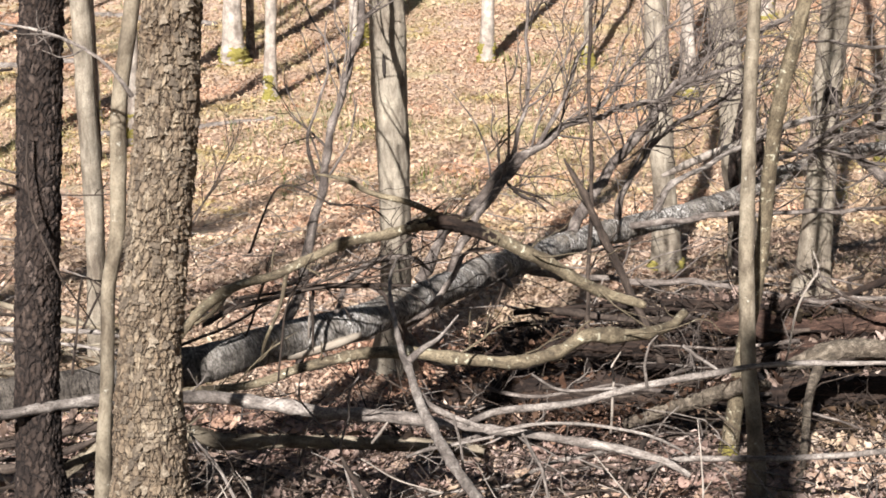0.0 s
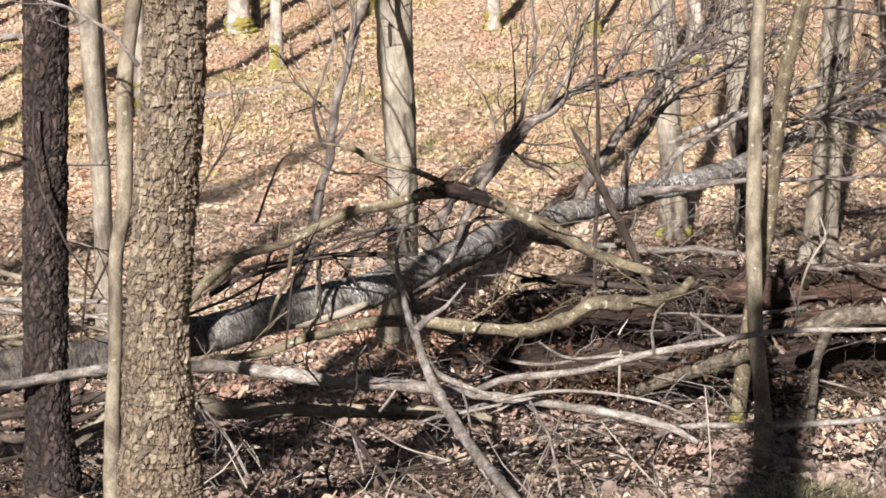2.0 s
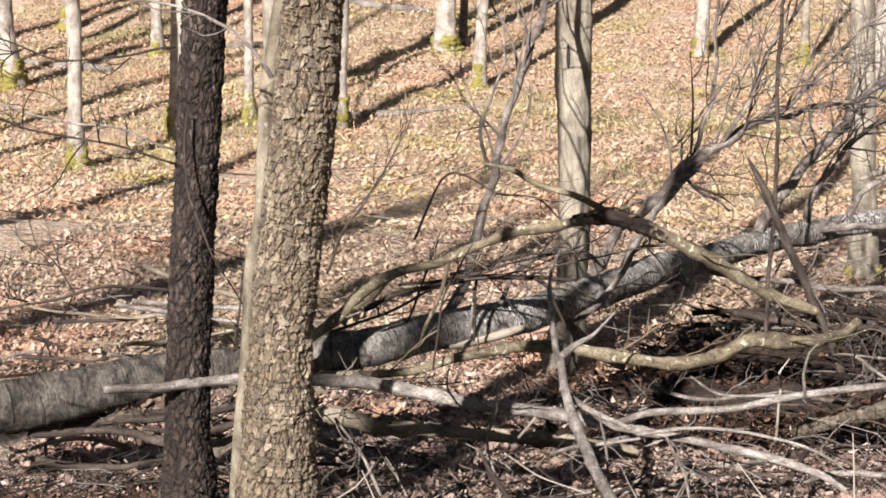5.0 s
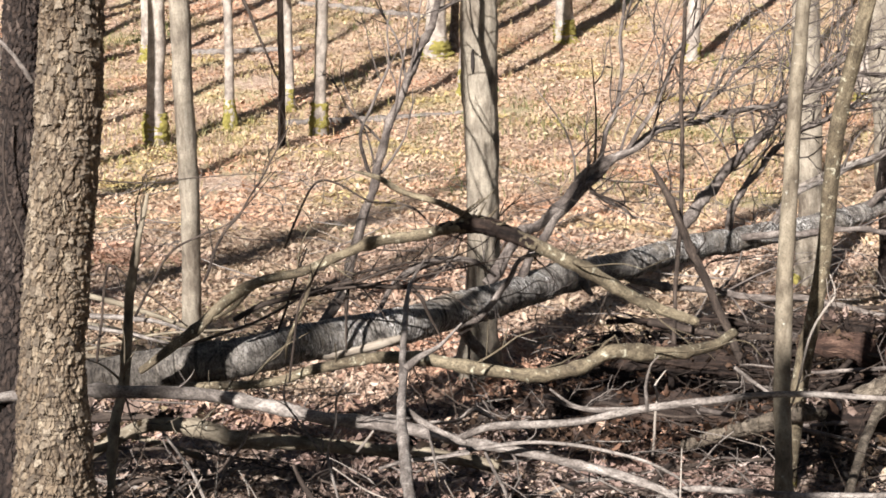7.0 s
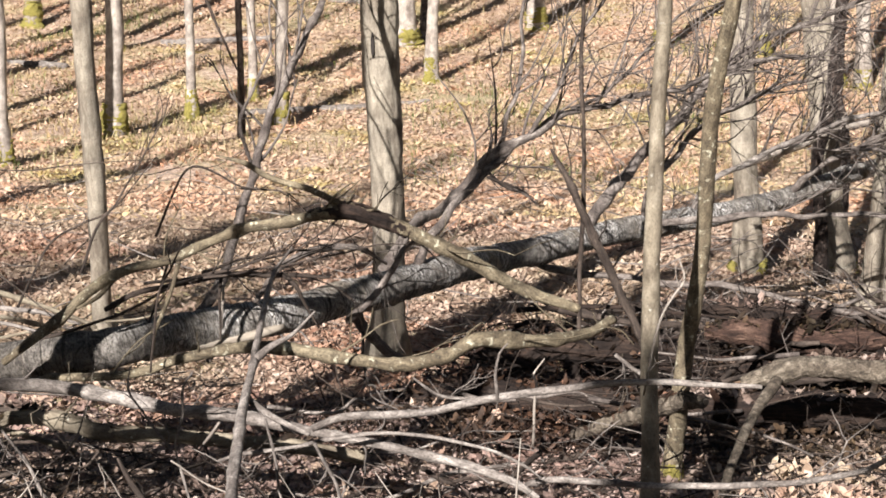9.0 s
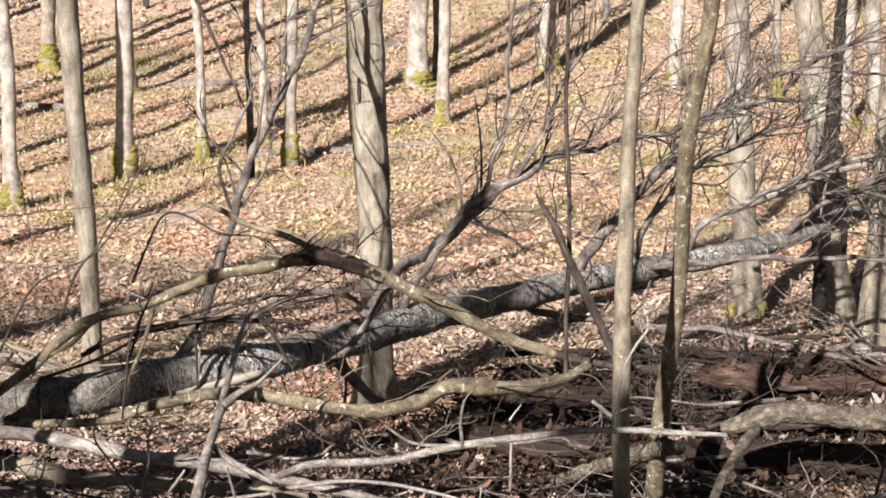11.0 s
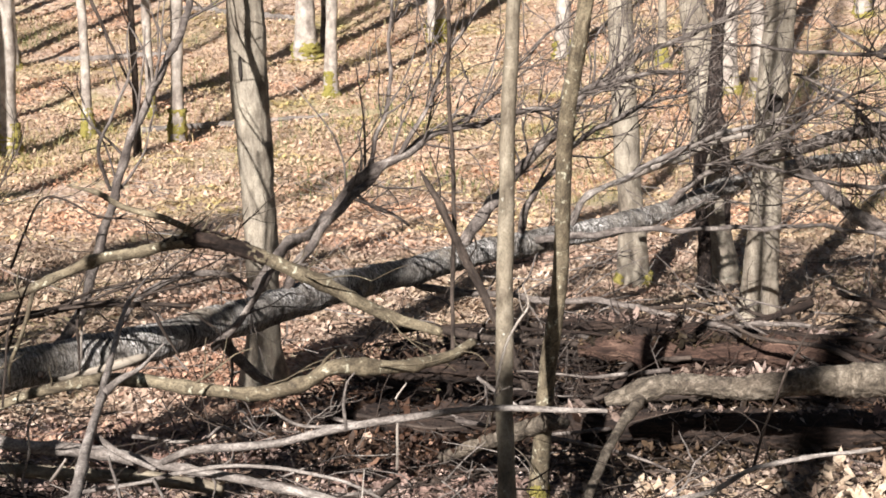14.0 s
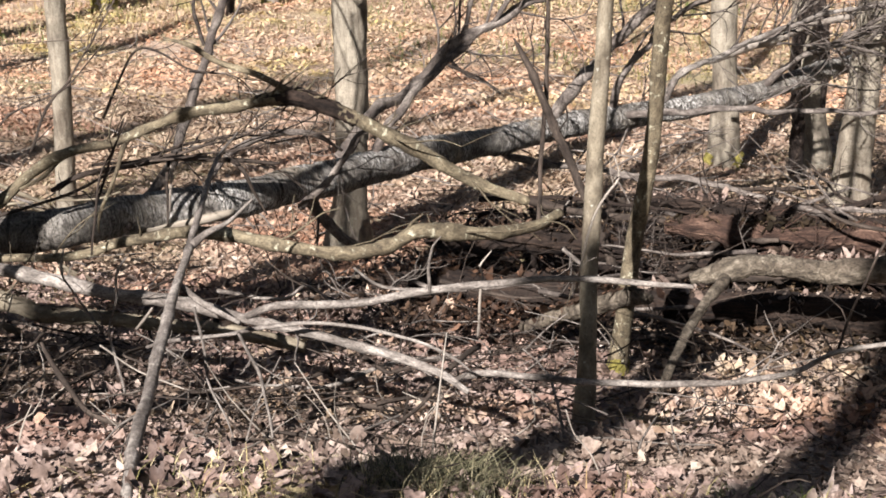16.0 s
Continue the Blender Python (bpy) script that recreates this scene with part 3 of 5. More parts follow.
# dead side limbs of the two near trunks
DEAD_ARMS = (
    (dark_tree, [(-1.42, 5.68, 0.93, 0.005), (-1.62, 5.6, 0.90, 0.0045), (-1.82, 5.52, 0.91, 0.004), (-2.0, 5.47, 0.99, 0.003), (-2.2, 5.4, 1.05, 0.002)], M_TWIG),
    (dark_tree, [(-1.43, 5.66, 0.52, 0.005), (-1.62, 5.55, 0.60, 0.0045), (-1.85, 5.42, 0.66, 0.004), (-2.05, 5.3, 0.78, 0.003), (-2.3, 5.2, 0.84, 0.002)], M_TWIG),
    (dark_tree, [(-1.43, 5.66, 0.58, 0.0045), (-1.66, 5.6, 0.66, 0.004), (-1.9, 5.55, 0.7, 0.0035), (-2.2, 5.5, 0.8, 0.002)], M_DEAD),
    (dark_tree, [(-1.45, 5.66, 0.05, 0.006), (-1.65, 5.58, 0.09, 0.006), (-1.9, 5.5, 0.05, 0.005), (-2.2, 5.4, 0.02, 0.003), (-2.5, 5.3, 0.08, 0.002)], M_TWIG),
    (dark_tree, [(-1.38, 5.62, 0.72, 0.004), (-1.36, 5.55, 0.5, 0.004), (-1.28, 5.5, 0.25, 0.004), (-1.14, 5.45, 0.05, 0.002)], M_TWIG),
    (scaly_tree, [(-0.77, 4.39, 0.99, 0.006), (-0.82, 4.40, 1.06, 0.005), (-0.90, 4.43, 1.12, 0.0045), (-1.02, 4.47, 1.165, 0.004), (-1.18, 4.5, 1.20, 0.0035), (-1.4, 4.5, 1.26, 0.002)], M_DEAD),
)
for k, (owner, pts, mat) in enumerate(DEAD_ARMS):
    arm = stem("dead_limb", pts, mat, owner, sides=9, step=0.04, rough=0.12, wander=0.008 if k < 5 else 0.002, seed=700 + k)
    twig_part(twigs_off(pts, 9 if k < 4 else 2, 0.3, 710 + k, 0.1, 0.0, most=0.0025), arm, mat, "bare twigs")
SAPL = [(-0.81, 4.95, 1.55, 0.024), (-0.85, 4.95, 1.25, 0.024), (-0.88, 4.95, 1.08, 0.024), (-0.91, 4.95, 0.92, 0.025), (-0.93, 4.95, 0.69, 0.025), (-0.95, 4.95, 0.48, 0.024), (-0.99, 4.95, 0.30, 0.023), (-1.01, 4.95, 0.06, 0.023), (-1.03, 4.95, -0.15, 0.024), (-1.07, 4.95, -0.54, 0.028)]
standing_tree("sapling", SAPL, M_SMOOTH, 5.0, "slender crooked sapling with smooth olive-brown bark", "sapling", seed=12, sides=20, step=0.03, limbs=4, limb_from=2.4)
SAP1 = [(1.37, 6.85, 0.86, 0.028), (1.35, 6.80, 0.55, 0.029), (1.34, 6.75, 0.13, 0.032), (1.33, 6.65, -0.40, 0.034), (1.34, 6.50, -0.78, 0.037), (1.34, 6.40, -1.02, 0.040)]
standing_tree("sapling", SAP1, M_SMOOTH, 6.0, "straight sapling with smooth tan-grey bark", "sapling", seed=14, sides=20, step=0.03, limbs=4, limb_from=2.6)
SAP2 = [(1.66, 7.10, 1.30, 0.031), (1.64, 7.15, 0.97, 0.032), (1.57, 7.25, 0.58, 0.032), (1.54, 7.35, 0.19, 0.033), (1.52, 7.40, -0.16, 0.034), (1.46, 7.45, -0.62, 0.038), (1.41, 7.55, -1.13, 0.043)]
standing_tree("sapling", SAP2, M_LICHEN, 6.0, "leaning sapling with lichen-spotted bark and mossy foot", "sapling", seed=15, sides=22, step=0.03, limbs=4, limb_from=2.8, moss=0.13, flare=1.15)

MID = [(-0.25, 9.55, 1.29, 0.096), (-0.25, 9.58, 0.68, 0.103), (-0.25, 9.60, 0.20, 0.096), (-0.24, 9.65, -0.45, 0.094), (-0.27, 9.70, -1.02, 0.098), (-0.29, 9.75, -1.38, 0.119)]
mid_tree, mid_trunk, mid_axis = standing_tree("grey_tree", MID, M_GREY, 11.0, "grey tree trunk with fine vertical furrows behind the fallen birch", "tree", seed=21, sides=72, step=0.03, bark=(0.016, 0.14, 0.003), limbs=6, flare=1.35)
TREEL = [(-2.02, 9.70, 1.90, 0.060), (-2.05, 9.80, 1.26, 0.061), (-2.08, 9.90, 0.42, 0.060), (-2.10, 10.00, -0.27, 0.058), (-2.14, 10.10, -0.82, 0.057), (-2.18, 10.20, -1.30, 0.065)]
standing_tree("grey_tree", TREEL, M_GREY, 10.0, "slim grey tree trunk with dark scars", "tree", seed=24, sides=40, step=0.04, bark=(0.02, 0.14, 0.003), limbs=5)
CAVT = [(2.83, 11.85, 0.63, 0.098), (2.80, 11.85, 0.26, 0.102), (2.765, 11.85, -0.35, 0.108), (2.735, 11.85, -0.95, 0.110), (2.71, 11.90, -1.42, 0.135)]
hollow_tree, hollow_trunk, _ = standing_tree("hollow_tree", CAVT, M_GREY, 11.0, "stout grey-brown tree with a dark knothole", "tree", seed=27, sides=48, step=0.04, bark=(0.02, 0.06, 0.002), limbs=6, flare=1.35)


def knot(parent, x, y, z, r, tall, label, lip=1.0):
    """A knothole with a raised lip, standing proud of a trunk's face; near-black colour stands in for the hollow's
    shade.
    """
    bm = bmesh.new()
    rings = ((1.25, -0.015), (1.1, 0.010 * lip), (0.95, 0.013 * lip), (0.85, 0.008 * lip), (0.4, 0.006 * lip))
    loops = []
    for s, d in rings:
        loops.append([bm.verts.new((x + math.cos(a) * r * s, y - d, z + math.sin(a) * tall * s)) for a in np.arange(14) / 14 * 2 * math.pi])
    for p, q in zip(loops, loops[1:]):
        for j in range(14):
            bm.faces.new((p[j], p[(j + 1) % 14], q[(j + 1) % 14], q[j]))
    bm.faces.new(loops[-1])
    me = bpy.data.meshes.new("knothole")
    bm.to_mesh(me)
    me.materials.append(M_HOLE_SHADE)
    part("knothole", me, parent, label)


knot(hollow_trunk, 2.785, 11.742, -0.04, 0.045, 0.055, "knothole with a raised lip, its hollow painted black")
knot(mid_trunk, -0.275, 9.482, 0.5, 0.009, 0.06, "narrow dark crack", 0.3)

# trees of the hillside: x, y, radius, lean, moss height, bark
HILL = (
    (-11.75, 32.9, 0.134, 0.03, 0.5, 0), (-6.56, 22.9, 0.112, 0.035, 0.45, 1), (-11.9, 39.4, 0.052, 0.03, 0, 2), (-13.3, 46.3, 0.165, -0.012, 0.3, 0),
    (-5.93, 24.4, 0.062, 0.009, 0.42, 1), (-4.76, 22.8, 0.042, 0.03, 0, 2), (-5.34, 25.7, 0.062, 0.007, 0.35, 1), (-4.45, 23.8, 0.082, 0.05, 0.5, 1),
    (-7.72, 40.5, 0.22, 0.018, 0.6, 0), (-6.23, 39.8, 0.076, 0.034, 0.25, 1), (-3.83, 30.7, 0.165, 0.043, 0.4, 1), (-3.6, 31.3, 0.07, 0.03, 0, 3),
    (-2.84, 27.3, 0.088, 0.041, 0.4, 1), (-1.62, 32.4, 0.145, 0.0, 0.4, 1), (-1.92, 38.3, 0.088, -0.012, 0.5, 1), (-0.94, 37.3, 0.06, 0.02, 0, 3),
    (-2.12, 45.0, 0.06, 0.012, 0, 2), (-5.33, 49.7, 0.11, 0.011, 0, 3), (-3.82, 46.0, 0.06, 0.01, 0, 2), (0.74, 30.6, 0.108, 0.06, 0.35, 1),
    (0.07, 41.2, 0.17, 0.02, 0.3, 1), (1.88, 13.7, 0.092, -0.045, 0.16, 0), (2.48, 29.4, 0.066, 0.0, 0.4, 0), (2.60, 13.9, 0.106, -0.12, 0.14, 0),
    (3.44, 26.9, 0.112, 0.024, 0.3, 1), (3.87, 26.9, 0.104, -0.016, 0.3, 1), (-10.6, 26.8, 0.155, 0.0, 0.5, 1), (-7.15, 20.4, 0.085, 0.01, 0.35, 1),
    (-9.1, 30.2, 0.088, 0.02, 0.3, 1), (5.6, 21.0, 0.12, 0.0, 0.3, 0), (7.5, 27.0, 0.15, 0.02, 0.4, 1), (6.4, 34.0, 0.12, -0.02, 0.3, 1),
    (-15.5, 36.0, 0.16, 0.0, 0.4, 1), (-14.2, 24.5, 0.16, 0.01, 0.4, 1), (-13.0, 19.0, 0.14, 0.0, 0.4, 0), (-17.5, 30.0, 0.18, 0.0, 0.4, 1), (-9.6, 17.0, 0.12, 0.0, 0.3, 0), (-12.0, 28.0, 0.12, 0.0, 0.3, 1), (4.2, 38.0, 0.13, 0.01, 0.4, 1), (-9.0, 47.0, 0.12, 0.02, 0, 1), (2.6, 46.0, 0.14, 0.0, 0, 0),
)
HILL_BARK = (M_GREY, M_PALE, M_TWIG, M_LIMB)
HILL_LABEL = ("grey-barked tree trunk on the leafy slope", "pale tree trunk with a mossy foot on the slope", "thin brown young tree on the leafy slope", "dark slender trunk on the leafy slope")
for k, (x, y, r, lean, moss, kind) in enumerate(HILL):
    g = float(land(x, y))
    rnd = np.random.RandomState(k + 40)
    pts = [(x + lean * s + rnd.randn() * r * 0.12, y + rnd.randn() * 0.03, g + s, r * (1.12 - 0.035 * s) if s else r * 1.18) for s in (6.0, 4.2, 2.8, 1.6, 0.7, 0.0)]
    standing_tree(("grey_tree", "pale_tree", "young_tree", "dark_tree")[kind], pts, HILL_BARK[kind], 10.0 + 22 * min(r, 0.2) * (0.8 + 0.4 * rnd.rand()) * 2, HILL_LABEL[kind], "tree", "trees on the slope", seed=60 + k, sides=20, step=0.12, rough=0.05, limbs=7, limb_from=6.5, moss=moss, flare=1.3)
# trees beyond the ridge and behind the path, whose shadows fall into the clearing
for k, (x, y, r, tall) in enumerate(((0.2, -3.0, 0.125, 15), (-0.72, -3.0, 0.15, 5.65), (-7.5, -5.0, 0.17, 16), (-3.5, -5.0, 0.10, 8.5), (2.9, -5.6, 0.14, 15), (-6.0, -6.0, 0.16, 16), (5.0, -1.5, 0.12, 13), (-7.2, -3.5, 0.14, 13), (6.0, -5.0, 0.13, 12), (-9.0, -11.0, 0.2, 15), (8.5, 3.0, 0.14, 12), (-8.0, 8.0, 0.14, 12), (9.0, 14.0, 0.15, 12), (-11.0, 16.0, 0.14, 12))):
    g = float(land(x, y))
    rnd = np.random.RandomState(k + 140)
    snapped = k in (1, 3)
    top = tall - g if snapped else 6.0
    pts = [(x + rnd.randn() * 0.04, y, g + s * top / 6, r * (1.1 - 0.03 * s)) for s in (6.0, 4.0, 2.0, 0.8, 0.0)]
    standing_tree("grey_tree", pts, M_GREY, tall - 0.1 if snapped else tall, "snapped-off grey trunk standing behind the path" if snapped else "bare grey tree standing round the clearing", "tree", "trees round the clearing", seed=160 + k, sides=20, step=0.15, limbs=0 if snapped else 7, limb_from=6.5, lush=4)

# ---- the fallen birch ----
TRUNK = [(-2.66, 6.30, -0.67, 0.114), (-2.27, 6.60, -0.67, 0.106), (-1.90, 6.85, -0.64, 0.097), (-1.45, 6.97, -0.60, 0.091), (-1.02, 7.10, -0.555, 0.085), (-0.72, 7.40, -0.55, 0.083), (-0.43, 7.66, -0.55, 0.086), (-0.24, 8.00, -0.57, 0.086), (-0.05, 8.40, -0.60, 0.086), (0.25, 9.10, -0.64, 0.082), (0.49, 9.60, -0.69, 0.079), (0.76, 10.10, -0.72, 0.077), (1.06, 10.50, -0.73, 0.075), (1.39, 10.90, -0.75, 0.071), (1.74, 11.20, -0.74, 0.068), (2.12, 11.60, -0.71, 0.065), (2.52, 12.10, -0.66, 0.059), (3.02, 12.60, -0.62, 0.056), (3.69, 13.20, -0.64, 0.052), (4.58, 13.90, -0.66, 0.042)]
birch = thing("fallen_birch", (-2.66, 6.30, -0.79), "fallen birch with pale peeling bark, bare limbs propped off the ground", "fallen tree")
birch_trunk = stem("trunk", TRUNK, M_BIRCH, birch, "grey-white peeling birch bark", sides=56, step=0.025, rough=0.05, wander=0.004, seed=3, bark=(0.05, 0.03, 0.005))
BIRCH_ARMS = (
    ([(-0.75, 7.42, -0.55, 0.030), (-0.66, 7.55, -0.44, 0.027), (-0.60, 7.75, -0.15, 0.026), (-0.53, 7.87, 0.11, 0.024), (-0.45, 8.17, 0.45, 0.022), (-0.37, 8.60, 0.79, 0.020), (-0.32, 9.00, 1.12, 0.015), (-0.25, 9.3, 1.6, 0.008)], 9),
    ([(-0.10, 8.60, -0.58, 0.034), (0.02, 8.80, -0.39, 0.032), (0.15, 9.10, -0.32, 0.032), (0.42, 9.26, -0.06, 0.030), (0.60, 9.40, 0.02, 0.024), (0.83, 9.60, 0.12, 0.022), (1.12, 9.90, 0.17, 0.019), (1.43, 10.20, 0.18, 0.018), (1.69, 10.50, 0.27, 0.017), (2.02, 10.80, 0.29, 0.014), (2.23, 11.00, 0.25, 0.007)], 22),
    ([(0.05, 8.72, -0.60, 0.028), (0.12, 8.80, -0.42, 0.026), (0.29, 9.00, -0.23, 0.026), (0.43, 9.20, -0.10, 0.023), (0.52, 9.30, -0.04, 0.014)], 2),
    ([(0.43, 9.27, -0.04, 0.015), (0.47, 9.30, 0.11, 0.015), (0.53, 9.40, 0.34, 0.014), (0.56, 9.50, 0.63, 0.012), (0.57, 9.60, 0.98, 0.008)], 7),
    ([(0.56, 9.35, 0.01, 0.015), (0.68, 9.40, 0.17, 0.015), (0.76, 9.45, 0.31, 0.012), (0.85, 9.50, 0.52, 0.011), (1.00, 9.60, 0.76, 0.009), (1.09, 9.70, 0.96, 0.006)], 7),
    ([(0.81, 9.60, 0.13, 0.015), (0.98, 9.70, 0.23, 0.013), (1.13, 9.80, 0.37, 0.011), (1.38, 9.90, 0.60, 0.009), (1.63, 10.00, 0.78, 0.006)], 9),
    ([(0.40, 9.10, -0.13, 0.012), (0.50, 9.20, -0.22, 0.010), (0.64, 9.30, -0.33, 0.007)], 1),
    ([(0.74, 10.10, -0.74, 0.042), (0.91, 10.30, -0.57, 0.040), (1.08, 10.57, -0.38, 0.038), (1.32, 10.70, -0.11, 0.035), (1.51, 10.90, 0.10, 0.032), (1.75, 11.10, 0.26, 0.025), (2.11, 11.40, 0.42, 0.018), (2.44, 11.70, 0.52, 0.015), (2.87, 12.00, 0.67, 0.010)], 26),
    ([(1.14, 10.60, -0.70, 0.028), (1.23, 10.70, -0.44, 0.024), (1.40, 10.90, -0.26, 0.021), (1.68, 11.00, -0.07, 0.018), (2.03, 11.20, 0.07, 0.014), (2.32, 11.30, 0.17, 0.009)], 16),
    ([(1.44, 10.95, -0.72, 0.029), (1.59, 11.00, -0.50, 0.025), (1.85, 11.10, -0.38, 0.022), (2.17, 11.20, -0.25, 0.020), (2.58, 11.40, -0.15, 0.017), (3.02, 11.60, -0.07, 0.010)], 16),
    ([(2.04, 11.50, -0.70, 0.026), (2.30, 11.60, -0.51, 0.023), (2.58, 11.50, -0.35, 0.019), (3.00, 11.40, -0.07, 0.015), (3.41, 11.40, 0.14, 0.009)], 16),
    ([(0.50, 9.80, -0.74, 0.030), (0.55, 10.20, -0.88, 0.026), (0.67, 10.30, -0.96, 0.024), (1.07, 10.50, -1.02, 0.021), (1.75, 10.40, -1.07, 0.021), (2.24, 10.20, -1.11, 0.020), (2.85, 9.90, -1.07, 0.015)], 6),
    ([(1.18, 10.66, -0.74, 0.031), (1.35, 10.65, -0.70, 0.026), (1.75, 10.70, -0.69, 0.021), (2.43, 10.75, -0.66, 0.018), (3.35, 10.80, -0.71, 0.013), (3.79, 10.80, -0.73, 0.008)], 6),
    ([(-0.16, 8.25, -0.60, 0.036), (-0.19, 8.45, -0.72, 0.034), (-0.16, 8.55, -0.86, 0.032), (-0.07, 8.65, -1.00, 0.029), (0.07, 8.75, -1.10, 0.022)], 2),
    ([(-0.15, 8.00, -0.65, 0.024), (-0.06, 7.95, -0.56, 0.021), (0.10, 7.95, -0.38, 0.016), (0.16, 8.00, -0.29, 0.013), (0.33, 8.10, -0.27, 0.006)], 3),
    ([(-0.54, 7.88, 0.12, 0.011), (-0.57, 7.90, 0.20, 0.010), (-0.59, 7.90, 0.32, 0.010), (-0.57, 8.00, 0.47, 0.008), (-0.51, 8.10, 0.62, 0.007), (-0.49, 8.20, 0.86, 0.004)], 2),
)
for k, (pts, many) in enumerate(BIRCH_ARMS):
    pts = [(x, y, z, 0.85 * r) for x, y, z, r in pts]
    limb = stem("limb", pts, M_DEAD if k == 9 else M_LIMB, birch, "bleached bare limb" if k == 9 else "dark grey limb", sides=14, step=0.025, rough=0.11, wander=0.012, seed=200 + k, knot=7)
    twig_part(twigs_off(pts, int(many * (1.5 if k in (7, 8, 9, 10) else 1.35)), 0.6 if many > 5 else 0.3, 300 + k, 0.25, 0.2), limb, M_LIMB, "fine dark twigs")
# a torn slab of bark and the stubs of lost limbs along the trunk
stem("bark_slab", [(-0.68, 7.36, -0.615, 0.016), (-0.58, 7.42, -0.605, 0.027), (-0.46, 7.52, -0.595, 0.028), (-0.36, 7.62, -0.585, 0.016)], M_WOOD, birch_trunk, "torn pale strip of bare wood", sides=8, step=0.03, rough=0.12, seed=4)
for k, (a, b) in enumerate((((-0.62, 7.45, -0.60), (-0.64, 7.36, -0.68)), ((0.35, 9.2, -0.66), (0.42, 9.08, -0.72)), ((-0.75, 7.33, -0.58), (-0.72, 7.24, -0.56)))):
    stem("stub", [(*a, 0.026), (*[(p + q) / 2 for p, q in zip(a, b)], 0.02), (*b, 0.012)], M_LIMB, birch_trunk, sides=9, step=0.02, rough=0.1, seed=90 + k)


# ---- loose branches propped in and on the wreck ----
def loose_branch(name, points, material, label, side_lines=(), twigs=4, seed=1, sides=16, group="", length=0.3, category="branch", bark=None, knot=5, wander=0.004):
    owner = thing(name, Vector(points[0][:3]), label, category, group)
    main = stem("stem", points, material, owner, sides=sides, step=0.02, rough=0.09, wander=wander, seed=seed, bark=bark, knot=knot)
    for k, line in enumerate(side_lines):
        stem("fork", line, material, owner, sides=10, step=0.03, rough=0.07, wander=0.003, seed=seed + 31 * k)
    if twigs:
        twig_part(twigs_off(points, twigs, length, seed, 0.1, 0.1, 1, 0.2, most=0.0035), main, material, "short side twigs")
    return owner


ARCH = [(-1.33, 6.75, -0.52, 0.016), (-1.23, 6.75, -0.44, 0.019), (-1.09, 6.80, -0.33, 0.021), (-0.90, 6.90, -0.19, 0.023), (-0.64, 7.00, -0.12, 0.021), (-0.38, 7.05, -0.01, 0.021), (-0.15, 7.10, 0.03, 0.021), (0.06, 7.13, 0.06, 0.032), (0.21, 7.20, -0.00, 0.028), (0.48, 7.30, -0.15, 0.028), (0.74, 7.45, -0.33, 0.028), (0.99, 7.53, -0.45, 0.024)]
arched = loose_branch("arched_branch", ARCH, M_LICHEN, "bent broken branch with lichen arching over the fallen birch", (
    [(0.06, 7.12, 0.08, 0.016), (-0.10, 7.10, 0.16, 0.013), (-0.27, 7.10, 0.21, 0.012), (-0.36, 7.10, 0.26, 0.011), (-0.50, 7.15, 0.28, 0.004)],
    [(0.07, 7.13, 0.06, 0.014), (0.12, 7.15, 0.10, 0.006), (0.15, 7.15, 0.14, 0.002)], [(0.05, 7.12, 0.07, 0.012), (0.07, 7.12, 0.11, 0.006), (0.10, 7.13, 0.16, 0.002)], [(0.1, 7.14, 0.05, 0.012), (0.17, 7.14, 0.06, 0.006), (0.21, 7.14, 0.1, 0.002)],
    [(-0.63, 7.0, -0.12, 0.011), (-0.66, 6.95, -0.25, 0.009), (-0.74, 6.95, -0.42, 0.008), (-0.76, 6.98, -0.52, 0.004)],
    [(-0.9, 6.9, -0.2, 0.012), (-0.95, 6.85, -0.26, 0.01), (-1.02, 6.8, -0.30, 0.006)]), 8, 401)
# near-black sleeve round the bend of the arched branch
stem("bend_sleeve", [(-0.10, 7.11, 0.04, 0.020), (-0.02, 7.12, 0.052, 0.028), (0.06, 7.13, 0.06, 0.036), (0.14, 7.165, 0.032, 0.034), (0.21, 7.2, -0.002, 0.032), (0.30, 7.235, -0.05, 0.027)], M_SHADE_ROT, arched, "near-black sleeve over the bend", sides=18, step=0.012, rough=0.1, seed=33, bark=(0.02, 0.05, 0.008))
CURVE = [(-1.253, 6.800, -0.607, 0.013), (-1.020, 6.750, -0.575, 0.016), (-0.770, 6.720, -0.547, 0.018), (-0.571, 6.700, -0.483, 0.021), (-0.328, 6.680, -0.416, 0.024), (-0.118, 6.650, -0.399, 0.026), (0.192, 6.660, -0.442, 0.027), (0.390, 6.680, -0.464, 0.027), (0.545, 6.700, -0.430, 0.027), (0.660, 6.720, -0.372, 0.03), (0.879, 6.880, -0.414, 0.026), (1.061, 7.100, -0.430, 0.023), (1.155, 7.320, -0.434, 0.018)]
loose_branch("sagging_branch", CURVE, M_LICHEN, "mossy tan branch sagging between fallen wood", (
    [(0.60, 6.72, -0.39, 0.011), (0.63, 6.71, -0.33, 0.006), (0.68, 6.70, -0.29, 0.003)],), 7, 402)
POLE = [(-1.64, 5.37, -0.242, 0.012), (-1.514, 5.48, -0.266, 0.018), (-1.402, 5.6, -0.278, 0.02), (-1.217, 5.74, -0.297, 0.021), (-0.928, 5.95, -0.356, 0.0225), (-0.792, 6.05, -0.405, 0.023), (-0.58, 6.1, -0.453, 0.024), (-0.362, 6.12, -0.495, 0.0245), (-0.12, 6.14, -0.52, 0.025), (0.21, 6.05, -0.55, 0.0184), (0.54, 5.95, -0.57, 0.0161), (0.84, 5.88, -0.62, 0.0147), (0.98, 5.85, -0.68, 0.0092)]
